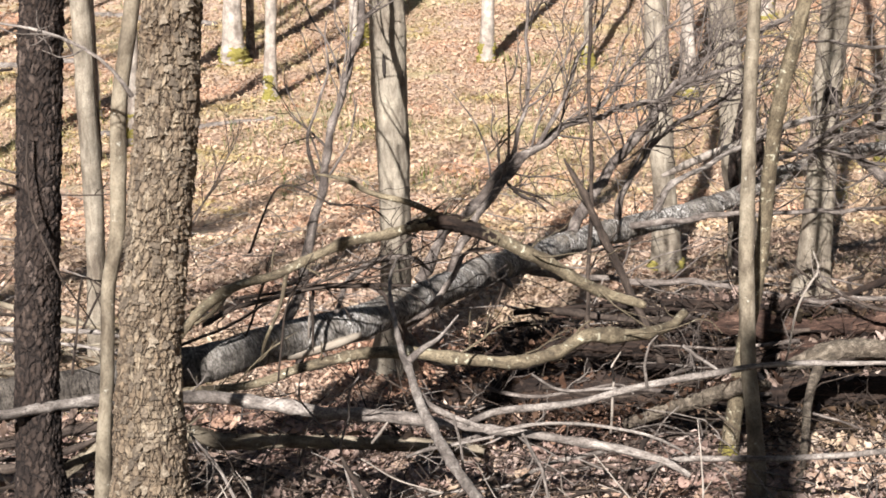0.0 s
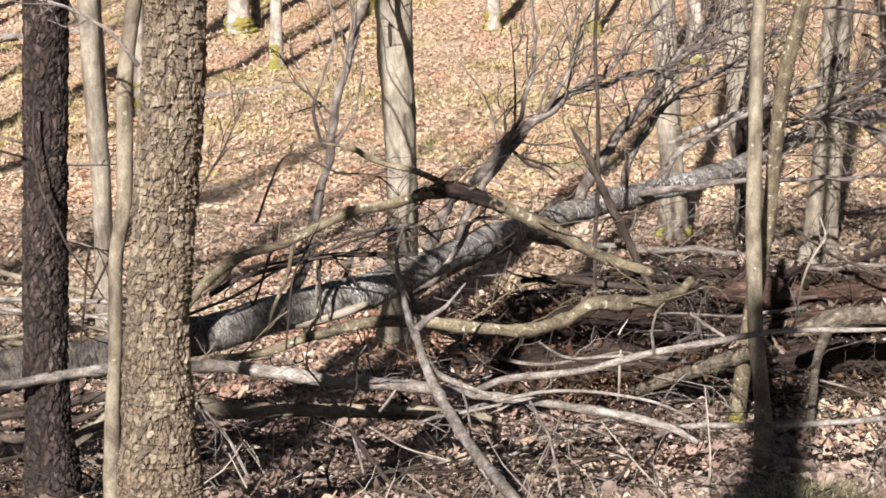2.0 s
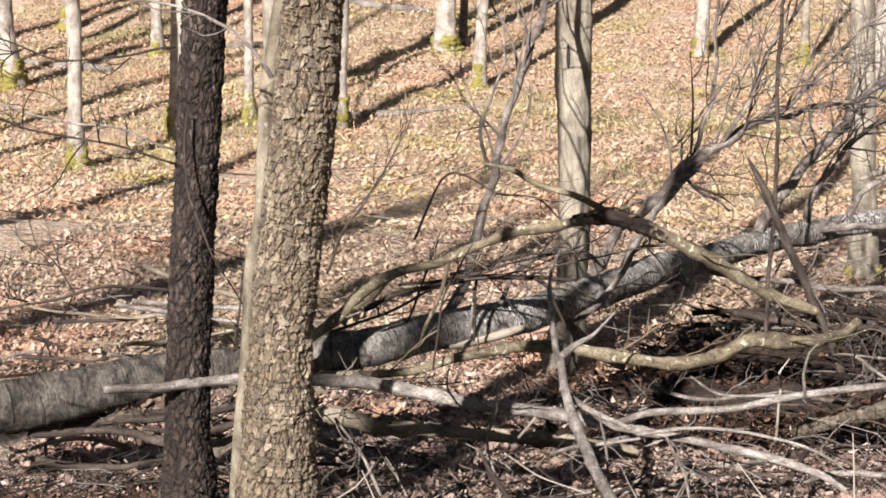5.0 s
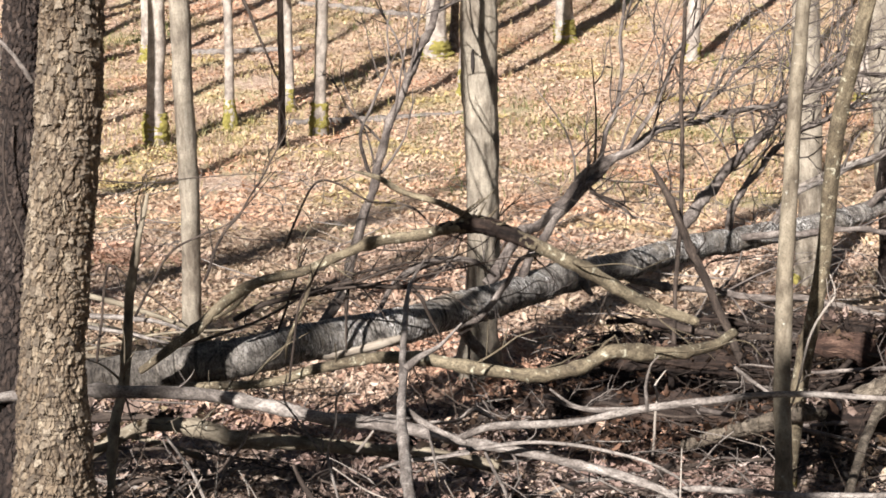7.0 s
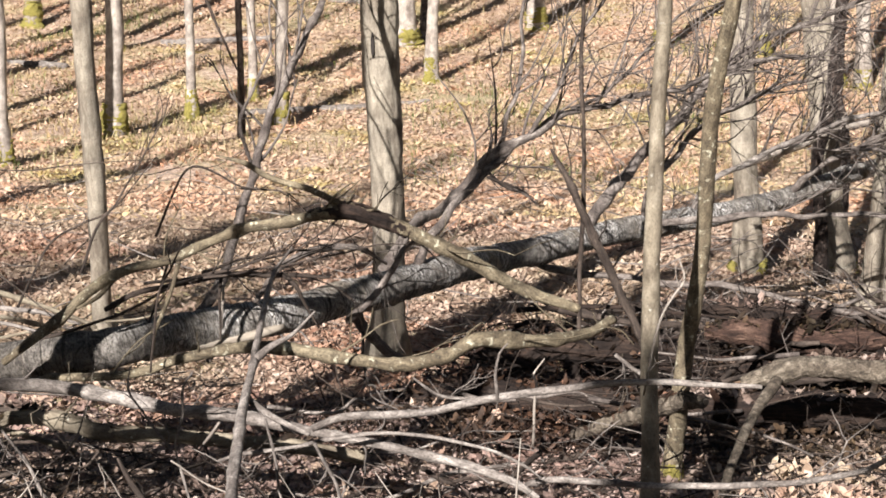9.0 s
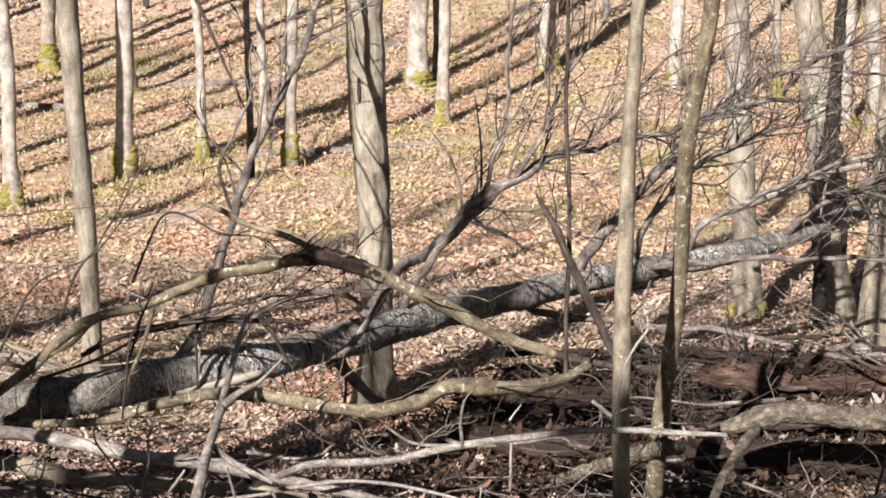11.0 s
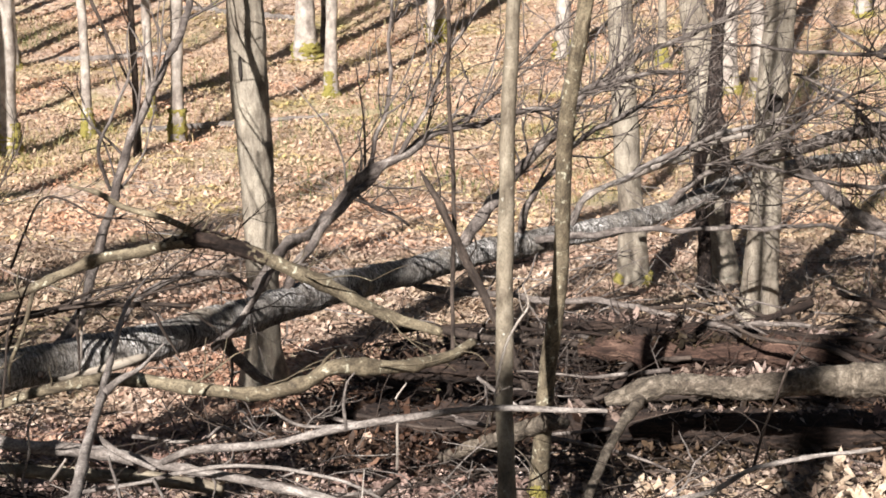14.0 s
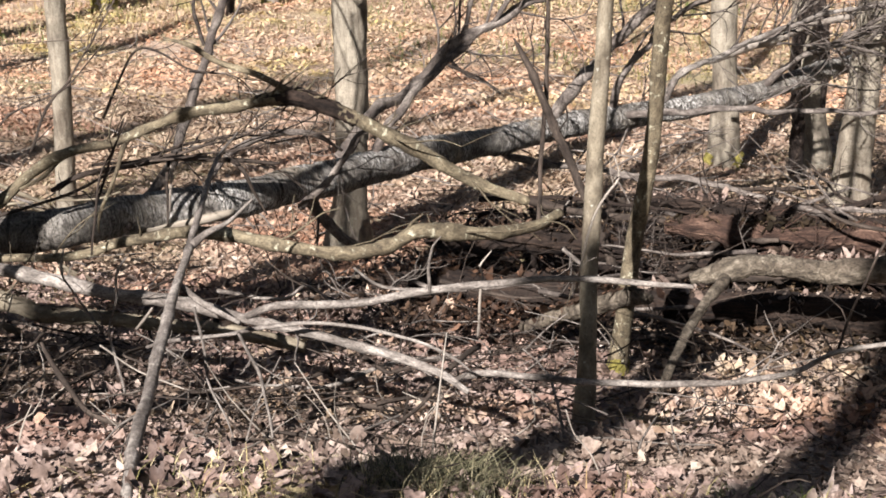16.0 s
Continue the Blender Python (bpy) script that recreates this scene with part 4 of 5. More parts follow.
POLEB = [(0.14, 6.06, -0.53, 0.0128), (0.28, 6.03, -0.47, 0.015), (0.57, 6, -0.43, 0.015), (0.9, 5.95, -0.34, 0.0135), (1.3, 5.92, -0.28, 0.0112), (1.49, 5.9, -0.27, 0.0112), (1.73, 5.88, -0.27, 0.0075)]
loose_branch("forked_pole", POLE, M_DEAD, "long bare grey forked pole lying across the wreck", (POLEB, [(0.83, 5.95, -0.36, 0.006), (0.82, 5.96, -0.28, 0.005), (0.84, 5.95, -0.20, 0.004), (0.87, 5.94, -0.16, 0.002)]), 4, 403, 18)
LOWB = [(0.86, 6.24, -0.8, 0.0082), (0.97, 6.18, -0.74, 0.0116), (1.36, 6.08, -0.71, 0.0122), (1.72, 6, -0.66, 0.0116), (2.04, 5.9, -0.57, 0.0102), (2.22, 5.85, -0.46, 0.0082), (2.4, 5.8, -0.4, 0.0068), (2.62, 5.75, -0.35, 0.0048)]
loose_branch("low_branch", LOWB, M_DEAD, "thin grey branch lying low over the leaves", (), 4, 404, 14)
STAKE = [(-0.15, 7, -0.07, 0.0042), (-0.17, 6.75, -0.14, 0.0084), (-0.12, 6.3, -0.27, 0.0126), (-0.09, 6.12, -0.3, 0.0151), (-0.03, 5.75, -0.35, 0.0176), (0.11, 5.1, -0.39, 0.0185), (0.23, 4.6, -0.375, 0.0185), (0.33, 4.25, -0.355, 0.0185), (0.4, 4.05, -0.35, 0.0185), (0.45, 3.9, -0.36, 0.0185)]
loose_branch("leaning_stake", STAKE, M_DEAD, "crooked weathered stake leaning on the pole", ([(-0.10, 6.14, -0.31, 0.017), (-0.03, 6.15, -0.25, 0.013), (0.04, 6.20, -0.22, 0.008), (0.12, 6.25, -0.14, 0.004)], [(-0.05, 5.85, -0.35, 0.012), (0.06, 5.8, -0.40, 0.011), (0.2, 5.75, -0.44, 0.008)]), 2, 405, 18, wander=0.002)
loose_branch("broken_stem", [(-1.30, 6.20, -1.0, 0.020), (-1.29, 6.25, -0.68, 0.020), (-1.25, 6.30, -0.44, 0.020), (-1.21, 6.30, -0.16, 0.019), (-1.17, 6.30, 0.09, 0.016), (-1.13, 6.35, 0.32, 0.006)], M_SMOOTH, "broken upright stem in front of the birch", (), 4, 406, 14)
loose_branch("leaning_snag", [(1.34, 9.15, -1.38, 0.02), (1.18, 9.15, -0.96, 0.022), (1.08, 9.15, -0.76, 0.022), (0.97, 9.15, -0.52, 0.022), (0.86, 9.15, -0.26, 0.02), (0.78, 9.15, -0.1, 0.016), (0.73, 9.15, -0.01, 0.006)], M_TWIG, "dark broken snag leaning before the birch", (), 4, 410, 14)
loose_branch("thin_branch", [(-1.05, 7.20, -0.40, 0.012), (-0.89, 7.20, -0.33, 0.013), (-0.70, 7.25, -0.30, 0.013), (-0.54, 7.30, -0.27, 0.012), (-0.32, 7.40, -0.29, 0.011), (-0.11, 7.50, -0.31, 0.007)], M_TWIG, "thin reddish-brown branch caught over the birch", ([(-0.29, 7.38, -0.28, 0.010), (-0.23, 7.34, -0.31, 0.010), (-0.19, 7.35, -0.40, 0.008), (-0.14, 7.40, -0.53, 0.004)], [(-0.54, 7.3, -0.27, 0.008), (-0.55, 7.28, -0.36, 0.007), (-0.55, 7.28, -0.45, 0.006), (-0.56, 7.28, -0.57, 0.004)]), 6, 411, 10)
for k, pts in enumerate((
    [(-1.31, 7.00, -0.52, 0.0090), (-1.07, 7.05, -0.43, 0.0079), (-0.86, 7.10, -0.35, 0.0067), (-0.65, 7.15, -0.26, 0.0056), (-0.26, 7.20, -0.21, 0.0045), (0.09, 7.25, -0.12, 0.0034), (0.30, 7.30, -0.11, 0.0022)],
    [(-0.84, 7.30, -0.10, 0.0060), (-0.67, 7.35, 0.19, 0.0051), (-0.48, 7.40, 0.10, 0.0042), (-0.27, 7.45, 0.07, 0.0033), (-0.14, 7.50, -0.06, 0.0024), (0.05, 7.55, -0.10, 0.0015)],
    [(-1.29, 7.60, -0.34, 0.0080), (-1.21, 7.65, -0.11, 0.0065), (-1.11, 7.70, 0.01, 0.0050), (-0.96, 7.75, 0.29, 0.0035), (-0.90, 7.80, 0.44, 0.0020)],
    [(-0.90, 7.35, -0.34, 0.0080), (-0.50, 7.40, -0.25, 0.0065), (-0.26, 7.45, -0.18, 0.0050), (-0.04, 7.50, -0.04, 0.0035), (0.02, 7.55, 0.03, 0.0020)],
    [(-0.69, 7.50, -0.30, 0.0070), (-0.36, 7.55, -0.23, 0.0057), (-0.17, 7.60, -0.20, 0.0044), (0.03, 7.65, -0.11, 0.0031), (0.13, 7.70, 0.09, 0.0018)],
    [(0.43, 8.90, -0.12, 0.0080), (0.59, 8.95, -0.20, 0.0050), (0.67, 9.00, -0.26, 0.0020)])):
    loose_branch("thin_branch", pts, M_TWIG, "thin dark crooked branch caught over the birch", (), 7, 430 + k, 8, "thin branches over the birch", 0.25, knot=3, wander=0.008)
loose_branch("short_branch", [(-0.46, 7.52, -0.44, 0.011), (-0.41, 7.80, -0.35, 0.015), (-0.30, 8.00, -0.32, 0.017), (-0.23, 8.10, -0.32, 0.015), (-0.11, 8.20, -0.35, 0.012), (-0.02, 8.36, -0.46, 0.007)], M_LIMB, "short dark branch lodged on the birch trunk", (), 5, 412, 12)
loose_branch("upright_stem", [(0.86, 9.3, -1.36, 0.012), (0.87, 9.3, -0.8, 0.012), (0.89, 9.28, -0.1, 0.012), (0.885, 9.27, 0.5, 0.011), (0.90, 9.27, 1.3, 0.008), (0.93, 9.27, 2.2, 0.004)], M_TWIG, "thin dark upright stem growing behind the birch", (), 6, 409, 10)
loose_branch("white_twig", [(1.33, 5.98, -0.34, 0.004), (1.35, 5.90, -0.23, 0.0045), (1.39, 5.92, -0.06, 0.0045), (1.43, 5.93, 0.02, 0.0045), (1.47, 5.94, 0.08, 0.004), (1.45, 5.95, 0.15, 0.002)], M_PALE, "bleached crooked twig standing in the brush", (), 2, 407, 8, length=0.12, knot=0, wander=0.002)
ROOTL = [(1.70, 7.70, -0.83, 0.02), (1.78, 7.70, -0.80, 0.032), (1.88, 7.70, -0.775, 0.040), (2.02, 7.71, -0.735, 0.042), (2.2, 7.73, -0.74, 0.046), (2.4, 7.76, -0.755, 0.052), (2.6, 7.80, -0.74, 0.06), (2.92, 7.85, -0.78, 0.074), (3.38, 7.90, -0.86, 0.085), (4.1, 8.0, -0.95, 0.09)]
loose_branch("crooked_log", ROOTL, M_RIDGE, "crooked ridged log resting on one bent leg", ([(1.86, 7.66, -0.79, 0.028), (1.76, 7.42, -0.86, 0.021), (1.68, 7.10, -0.93, 0.021), (1.62, 6.90, -1.02, 0.019), (1.58, 6.78, -1.10, 0.015)],), 3, 408, 56, category="log", bark=(0.1, 0.026, 0.007), knot=2, wander=0.012)
# rotten logs sunk in the litter
ROTTEN = []
for k, (pts, label) in enumerate((
    ([(-0.15, 8.95, -1.38, 0.03), (0.15, 8.85, -1.30, 0.06), (0.6, 8.75, -1.27, 0.075), (1.0, 8.7, -1.26, 0.085), (1.35, 8.7, -1.32, 0.05)], "rotten dark log crumbling into the leaves"),
    ([(1.3, 9.5, -1.38, 0.04), (1.9, 9.45, -1.31, 0.07), (2.5, 9.4, -1.26, 0.085), (3.2, 9.4, -1.28, 0.08), (4.2, 9.5, -1.34, 0.05)], "decayed red-brown log half buried in brush"),
    ([(-1.62, 6.66, -0.92, 0.026), (-1.47, 6.66, -0.82, 0.024), (-1.26, 6.66, -0.73, 0.026), (-1.00, 6.66, -0.75, 0.032), (-0.90, 6.66, -0.78, 0.030), (-0.49, 6.66, -0.79, 0.026), (-0.12, 6.66, -0.81, 0.025), (0.21, 6.62, -0.84, 0.022)], "humped brown log under the pole"),
    ([(-2.6, 6.75, -0.88, 0.02), (-2.21, 6.7, -0.82, 0.024), (-1.99, 6.7, -0.79, 0.024), (-1.81, 6.7, -0.77, 0.022), (-1.53, 6.7, -0.72, 0.018), (-1.2, 6.75, -0.72, 0.01)], "dark wet branch under the birch"),
    ([(0.95, 7.9, -1.15, 0.03), (1.2, 7.7, -1.0, 0.032), (1.42, 7.45, -0.84, 0.03), (1.55, 7.3, -0.78, 0.02)], "short lichen-crusted log stump leaning in the brush"))):
    ROTTEN.append(pts)
    loose_branch("rotten_log", pts, (M_SHADE_ROT, M_SHADE_ROT, M_SMOOTH, M_TWIG, M_RIDGE)[k], label, (), 3, 420 + k, 48, category="log", bark=(0.04, 0.06, 0.012) if k < 2 else (0.035, 0.1, 0.006))

# logs that make up the bulk of the brush heap
HEAP_LINES = []
# the rotten logs are near-black: shade under and between the wood, as colour
for k, (pts, mat, label) in enumerate((
    ([(1.42, 8.25, -1.10, 0.07), (1.55, 8.28, -1.08, 0.1), (1.9, 8.3, -1.1, 0.11), (2.4, 8.35, -1.12, 0.11), (3.0, 8.45, -1.15, 0.11), (3.7, 8.6, -1.17, 0.1)], M_SHADE_ROT, "thick rotten log, near-black for shade under the crooked log"),
    ([(1.55, 9.42, -1.06, 0.05), (1.75, 9.4, -1.03, 0.085), (2.2, 9.4, -1.05, 0.095), (2.7, 9.42, -1.06, 0.09), (3.1, 9.5, -1.12, 0.05)], M_RED, "broken red-brown rotten log in the heap"),
    ([(1.95, 9.02, -1.16, 0.05), (2.1, 9.0, -1.1, 0.075), (2.45, 9.0, -1.1, 0.08), (2.75, 8.98, -1.08, 0.06)], M_RED, "short decayed log split along its grain"),
    ([(0.5, 9.12, -1.14, 0.05), (0.7, 9.15, -1.07, 0.09), (1.05, 9.2, -1.1, 0.095), (1.4, 9.25, -1.16, 0.07)], M_SHADE_ROT, "dark crumbling log behind the sagging branch"),
    ([(1.4, 10.25, -1.12, 0.04), (1.95, 10.2, -1.12, 0.06), (2.45, 10.2, -1.18, 0.065), (3.3, 10.2, -1.24, 0.06)], M_SHADE_ROT, "long dark log at the back of the heap"),
    ([(1.89, 9.6, -1.44, 0.06), (1.89, 9.6, -1.25, 0.05), (1.875, 9.6, -1.08, 0.048), (1.88, 9.6, -0.98, 0.04)], M_SHADE_ROT, "short black stump in the brush heap"))):
    pts = [(x, y, z - 0.3 * r, (0.85 if k == 5 else 0.62) * r) for x, y, z, r in pts]
    loose_branch("heap_log", pts, mat, label, (), 9, 520 + k, 40, "logs in the heap", 0.4, "log", bark=(0.03, 0.07, 0.016), knot=6, wander=0.01)
    HEAP_LINES.append(pts)

# near-black forked upright in front of the leaning trunk
loose_branch("dark_forked_stem", [(2.41, 13.30, -1.78, 0.06), (2.41, 13.30, -1.6, 0.055), (2.40, 13.30, -1.25, 0.045), (2.36, 13.30, -0.84, 0.042), (2.42, 13.30, -0.48, 0.05), (2.47, 13.30, -0.2, 0.055), (2.49, 13.30, 0.12, 0.045), (2.52, 13.30, 0.52, 0.04), (2.56, 13.30, 1.3, 0.02)], M_DARK, "near-black forked upright stem among the trees", ([(2.47, 13.30, -0.22, 0.045), (2.53, 13.28, -0.45, 0.04), (2.555, 13.26, -0.67, 0.035), (2.575, 13.24, -0.9, 0.03), (2.58, 13.22, -1.2, 0.02)],), 3, 413, 20, knot=0, bark=(0.03, 0.12, 0.008))
loose_branch("bleached_branch", [(1.70, 12.6, -0.74, 0.016), (1.78, 12.6, -0.70, 0.024), (2.02, 12.6, -0.595, 0.032), (2.185, 12.6, -0.543, 0.034), (2.42, 12.6, -0.435, 0.026), (2.66, 12.6, -0.385, 0.02), (2.80, 12.6, -0.31, 0.012)], M_PALE, "bleached barkless branch caught among the trunks", (), 3, 414, 18, knot=4)

# the dark crown wreck behind the hollow tree
WRECK = (
    ([(2.8, 12.3, -0.5, 0.02), (3.05, 12.25, -0.42, 0.042), (3.4, 12.15, -0.30, 0.05), (3.9, 12.2, -0.25, 0.06), (4.8, 12.4, -0.2, 0.05)], 14),
    ([(2.75, 12.25, -0.2, 0.012), (3.0, 11.7, -0.48, 0.035), (3.3, 11.3, -0.72, 0.05), (3.7, 11.1, -0.95, 0.05), (4.2, 11.0, -1.25, 0.04)], 8),
    ([(3.05, 12.0, 0.05, 0.016), (3.3, 11.6, -0.1, 0.018), (3.6, 11.4, -0.3, 0.02), (4.2, 11.2, -0.4, 0.02)], 18),
    ([(2.9, 11.5, 0.2, 0.010), (3.2, 11.4, 0.05, 0.014), (3.7, 11.3, -0.2, 0.018), (4.3, 11.3, -0.35, 0.02)], 18),
    ([(3.1, 11.9, 0.5, 0.008), (3.4, 11.7, 0.3, 0.012), (3.9, 11.6, 0.1, 0.016), (4.5, 11.7, -0.1, 0.02)], 18),
    ([(2.4, 10.9, 0.45, 0.006), (2.9, 11.2, 0.35, 0.012), (3.5, 11.6, 0.3, 0.015), (4.3, 12.0, 0.2, 0.02)], 18),
    ([(2.1, 10.4, -0.2, 0.006), (2.6, 10.8, -0.3, 0.010), (3.2, 11.0, -0.45, 0.014), (3.9, 11.2, -0.5, 0.016)], 14))
wreck = thing("fallen_tree", (4.2, 11.0, -1.3), "tangled dark bare crown of another fallen tree", "fallen tree")
for k, (pts, many) in enumerate(WRECK):
    limb = stem("limb", pts, M_LIMB, wreck, sides=12, step=0.05, rough=0.08, wander=0.01, seed=440 + k)
    twig_part(twigs_off(pts, many, 0.6, 460 + k, 0.05, 0.15, toward=(-0.4, -0.2, 0.1)), limb, M_LIMB, "fine dark twigs")

# single sticks lodged in the wreck
STICKS = (
    ("dark_stick", M_TWIG, "thin dark crooked stick among fallen wood", [(2.21, 5.88, -0.48, 0.007), (2.257, 5.9, -0.31, 0.0065), (2.303, 5.9, -0.19, 0.006), (2.36, 5.9, -0.07, 0.005), (2.45, 5.9, 0.1, 0.003)]),
    ("dark_stick", M_TWIG, "thin dark crooked stick among fallen wood", [(-2.4, 6.5, -0.82, 0.018), (-2.07, 6.5, -0.78, 0.022), (-1.93, 6.5, -0.79, 0.024), (-1.77, 6.5, -0.82, 0.024), (-1.51, 6.5, -0.75, 0.02), (-1.41, 6.5, -0.71, 0.012)]),
    ("bleached_stick", M_PALE, "thin bleached bare stick standing in the brush", [(-0.585, 7.4, -0.535, 0.008), (-0.584, 7.4, -0.445, 0.0075), (-0.575, 7.4, -0.354, 0.007), (-0.583, 7.4, -0.304, 0.005)]),
    ("bleached_stick", M_PALE, "thin bleached bare stick standing in the brush", [(-0.16, 4.7, -0.6, 0.004), (-0.167, 4.7, -0.484, 0.004), (-0.146, 4.7, -0.412, 0.0035), (-0.118, 4.7, -0.354, 0.002)]),
    ("grey_stick", M_DEAD, "weathered grey stick lodged among fallen wood", [(0.091, 5.6, -0.34, 0.006), (0.116, 5.6, -0.454, 0.007), (0.134, 5.6, -0.616, 0.006), (0.185, 5.6, -0.735, 0.005), (0.213, 5.6, -0.81, 0.004)]),
    ("grey_stick", M_DEAD, "weathered grey stick lodged among fallen wood", [(0.331, 5.3, -0.317, 0.007), (0.366, 5.3, -0.39, 0.008), (0.395, 5.3, -0.445, 0.008), (0.408, 5.3, -0.54, 0.007), (0.425, 5.3, -0.66, 0.006)]),
    ("dark_stick", M_TWIG, "thin dark crooked stick among fallen wood", [(-0.295, 5.2, -0.358, 0.007), (-0.262, 5.2, -0.422, 0.012), (-0.21, 5.2, -0.495, 0.012), (-0.14, 5.2, -0.577, 0.012), (-0.01, 5.2, -0.62, 0.009)]),
    ("bleached_stick", M_PALE, "thin bleached bare stick standing in the brush", [(1.386, 5, -0.387, 0.003), (1.412, 5, -0.46, 0.003), (1.455, 5, -0.51, 0.003), (1.493, 5, -0.58, 0.003)]),
    ("grey_stick", M_DEAD, "weathered grey stick lodged among fallen wood", [(-0.08, 5.6, -0.503, 0.008), (-0.003, 5.6, -0.474, 0.009), (0.096, 5.6, -0.456, 0.009), (0.234, 5.6, -0.423, 0.006)]),
    ("bleached_stick", M_PALE, "thin bleached bare stick standing in the brush", [(-0.229, 5.9, -0.549, 0.007), (-0.195, 5.9, -0.505, 0.007), (-0.162, 5.9, -0.46, 0.005)]),
    ("grey_stick", M_DEAD, "weathered grey stick lodged among fallen wood", [(0.44, 5.4, -0.422, 0.003), (0.381, 5.4, -0.542, 0.004), (0.321, 5.4, -0.685, 0.004), (0.274, 5.4, -0.83, 0.003)]),
    ("grey_stick", M_DEAD, "weathered grey stick lodged among fallen wood", [(0.105, 5.9, -0.54, 0.01), (0.27, 5.9, -0.498, 0.01), (0.514, 5.9, -0.483, 0.009), (0.755, 5.9, -0.521, 0.008), (0.915, 5.9, -0.584, 0.007), (0.985, 5.9, -0.631, 0.004)]),
    ("grey_stick", M_DEAD, "weathered grey stick lodged among fallen wood", [(-0.27, 5.95, -0.3, 0.004), (-0.31, 5.95, -0.36, 0.006), (-0.32, 5.95, -0.46, 0.0065), (-0.35, 5.95, -0.57, 0.006), (-0.33, 5.95, -0.68, 0.007), (-0.3, 5.95, -0.82, 0.006)]),
    ("grey_stick", M_DEAD, "weathered grey stick lodged among fallen wood", [(-0.35, 5.9, -0.56, 0.007), (-0.43, 5.9, -0.44, 0.006), (-0.49, 5.9, -0.35, 0.005), (-0.48, 5.9, -0.26, 0.003)]),
    ("grey_stick", M_DEAD, "weathered grey stick lodged among fallen wood", [(-0.86, 5.6, -0.39, 0.007), (-0.79, 5.6, -0.49, 0.008), (-0.74, 5.6, -0.57, 0.008), (-0.7, 5.6, -0.68, 0.008)]),
    ("grey_stick", M_DEAD, "weathered grey stick lodged among fallen wood", [(-0.63, 5.5, -0.55, 0.006), (-0.61, 5.5, -0.49, 0.006), (-0.54, 5.5, -0.39, 0.005), (-0.51, 5.5, -0.3, 0.003)]),
    ("bleached_stick", M_PALE, "thin bleached bare stick standing in the brush", [(-0.25, 5.6, -0.5, 0.004), (-0.13, 5.6, -0.58, 0.004), (0.04, 5.6, -0.64, 0.003)]),
    ("grey_stick", M_DEAD, "weathered grey stick lodged among fallen wood", [(1.15, 7.4, -0.61, 0.012), (1.24, 7.4, -0.68, 0.011), (1.35, 7.4, -0.76, 0.008)]),
    ("bleached_stick", M_PALE, "thin bleached bare stick standing in the brush", [(0.81, 7.3, -1.0, 0.008), (0.815, 7.3, -0.84, 0.0085), (0.825, 7.3, -0.72, 0.008), (0.815, 7.3, -0.68, 0.007), (0.866, 7.33, -0.62, 0.004)]),
    ("grey_stick", M_DEAD, "weathered grey stick lodged among fallen wood", [(0.42, 6.6, -0.49, 0.006), (0.56, 6.6, -0.57, 0.009), (0.77, 6.6, -0.57, 0.008)]),
    ("tan_pole", M_SMOOTH, "smooth tan pole lying behind the birch", [(-2.4, 8.25, -0.48, 0.02), (-2.18, 8.2, -0.54, 0.02), (-1.88, 8.2, -0.63, 0.018), (-1.58, 8.2, -0.73, 0.014), (-1.47, 8.2, -0.78, 0.01)]),
    ("grey_stick", M_DEAD, "weathered grey stick lodged among fallen wood", [(-2.4, 8, -0.61, 0.018), (-2.11, 8, -0.62, 0.018), (-1.75, 8, -0.63, 0.015), (-1.48, 8, -0.7, 0.01)]),
    ("grey_stick", M_DEAD, "weathered grey stick lodged among fallen wood", [(-2.4, 7.8, -0.58, 0.016), (-2.06, 7.8, -0.62, 0.016), (-1.77, 7.8, -0.65, 0.013), (-1.55, 7.8, -0.69, 0.009)]),
    ("dark_stick", M_TWIG, "thin dark crooked stick among fallen wood", [(-1.95, 7.6, 0.15, 0.005), (-1.58, 7.6, 0.13, 0.005), (-1.33, 7.6, 0.15, 0.004), (-1.17, 7.6, 0.17, 0.003), (-0.9, 7.6, 0.2, 0.002)]),
    ("dark_stick", M_TWIG, "thin dark crooked stick among fallen wood", [(-1.59, 6.9, -0.6, 0.008), (-1.52, 6.9, -0.18, 0.007), (-1.48, 6.9, -0.1, 0.006), (-1.34, 6.9, -0.22, 0.005), (-1.17, 6.9, -0.37, 0.003)]),
    ("dark_stick", M_TWIG, "thin dark crooked stick among fallen wood", [(-1.75, 7.9, -0.6, 0.009), (-1.58, 7.9, -0.29, 0.008), (-1.4, 7.9, -0.18, 0.007), (-1.23, 7.9, -0.1, 0.006), (-1, 7.9, 0.15, 0.003)]),
    ("dark_stick", M_TWIG, "thin dark crooked stick among fallen wood", [(-0.88, 7.2, -0.53, 0.008), (-0.804, 7.2, -0.353, 0.008), (-0.744, 7.2, -0.176, 0.007), (-0.7, 7.2, -0.075, 0.005)]),
    ("dark_stick", M_TWIG, "thin dark crooked stick among fallen wood", [(-0.64, 6.6, -0.5, 0.006), (-0.607, 6.6, -0.2, 0.006), (-0.542, 6.6, -0.063, 0.005), (-0.479, 6.6, 0.05, 0.003)]),
)
for k, (kind, mat, label, pts) in enumerate(STICKS):
    pts = [(x, y, z, 0.75 * r) for x, y, z, r in pts]
    loose_branch(kind, pts, mat, label, (), 3 if mat in (M_DEAD, M_TWIG) else 0, 500 + k, 9, "sticks in the wreck", 0.14, "stick", knot=6, wander=0.004)

# ---- brush: heaped dead branches ----
rnd = np.random.RandomState(77)


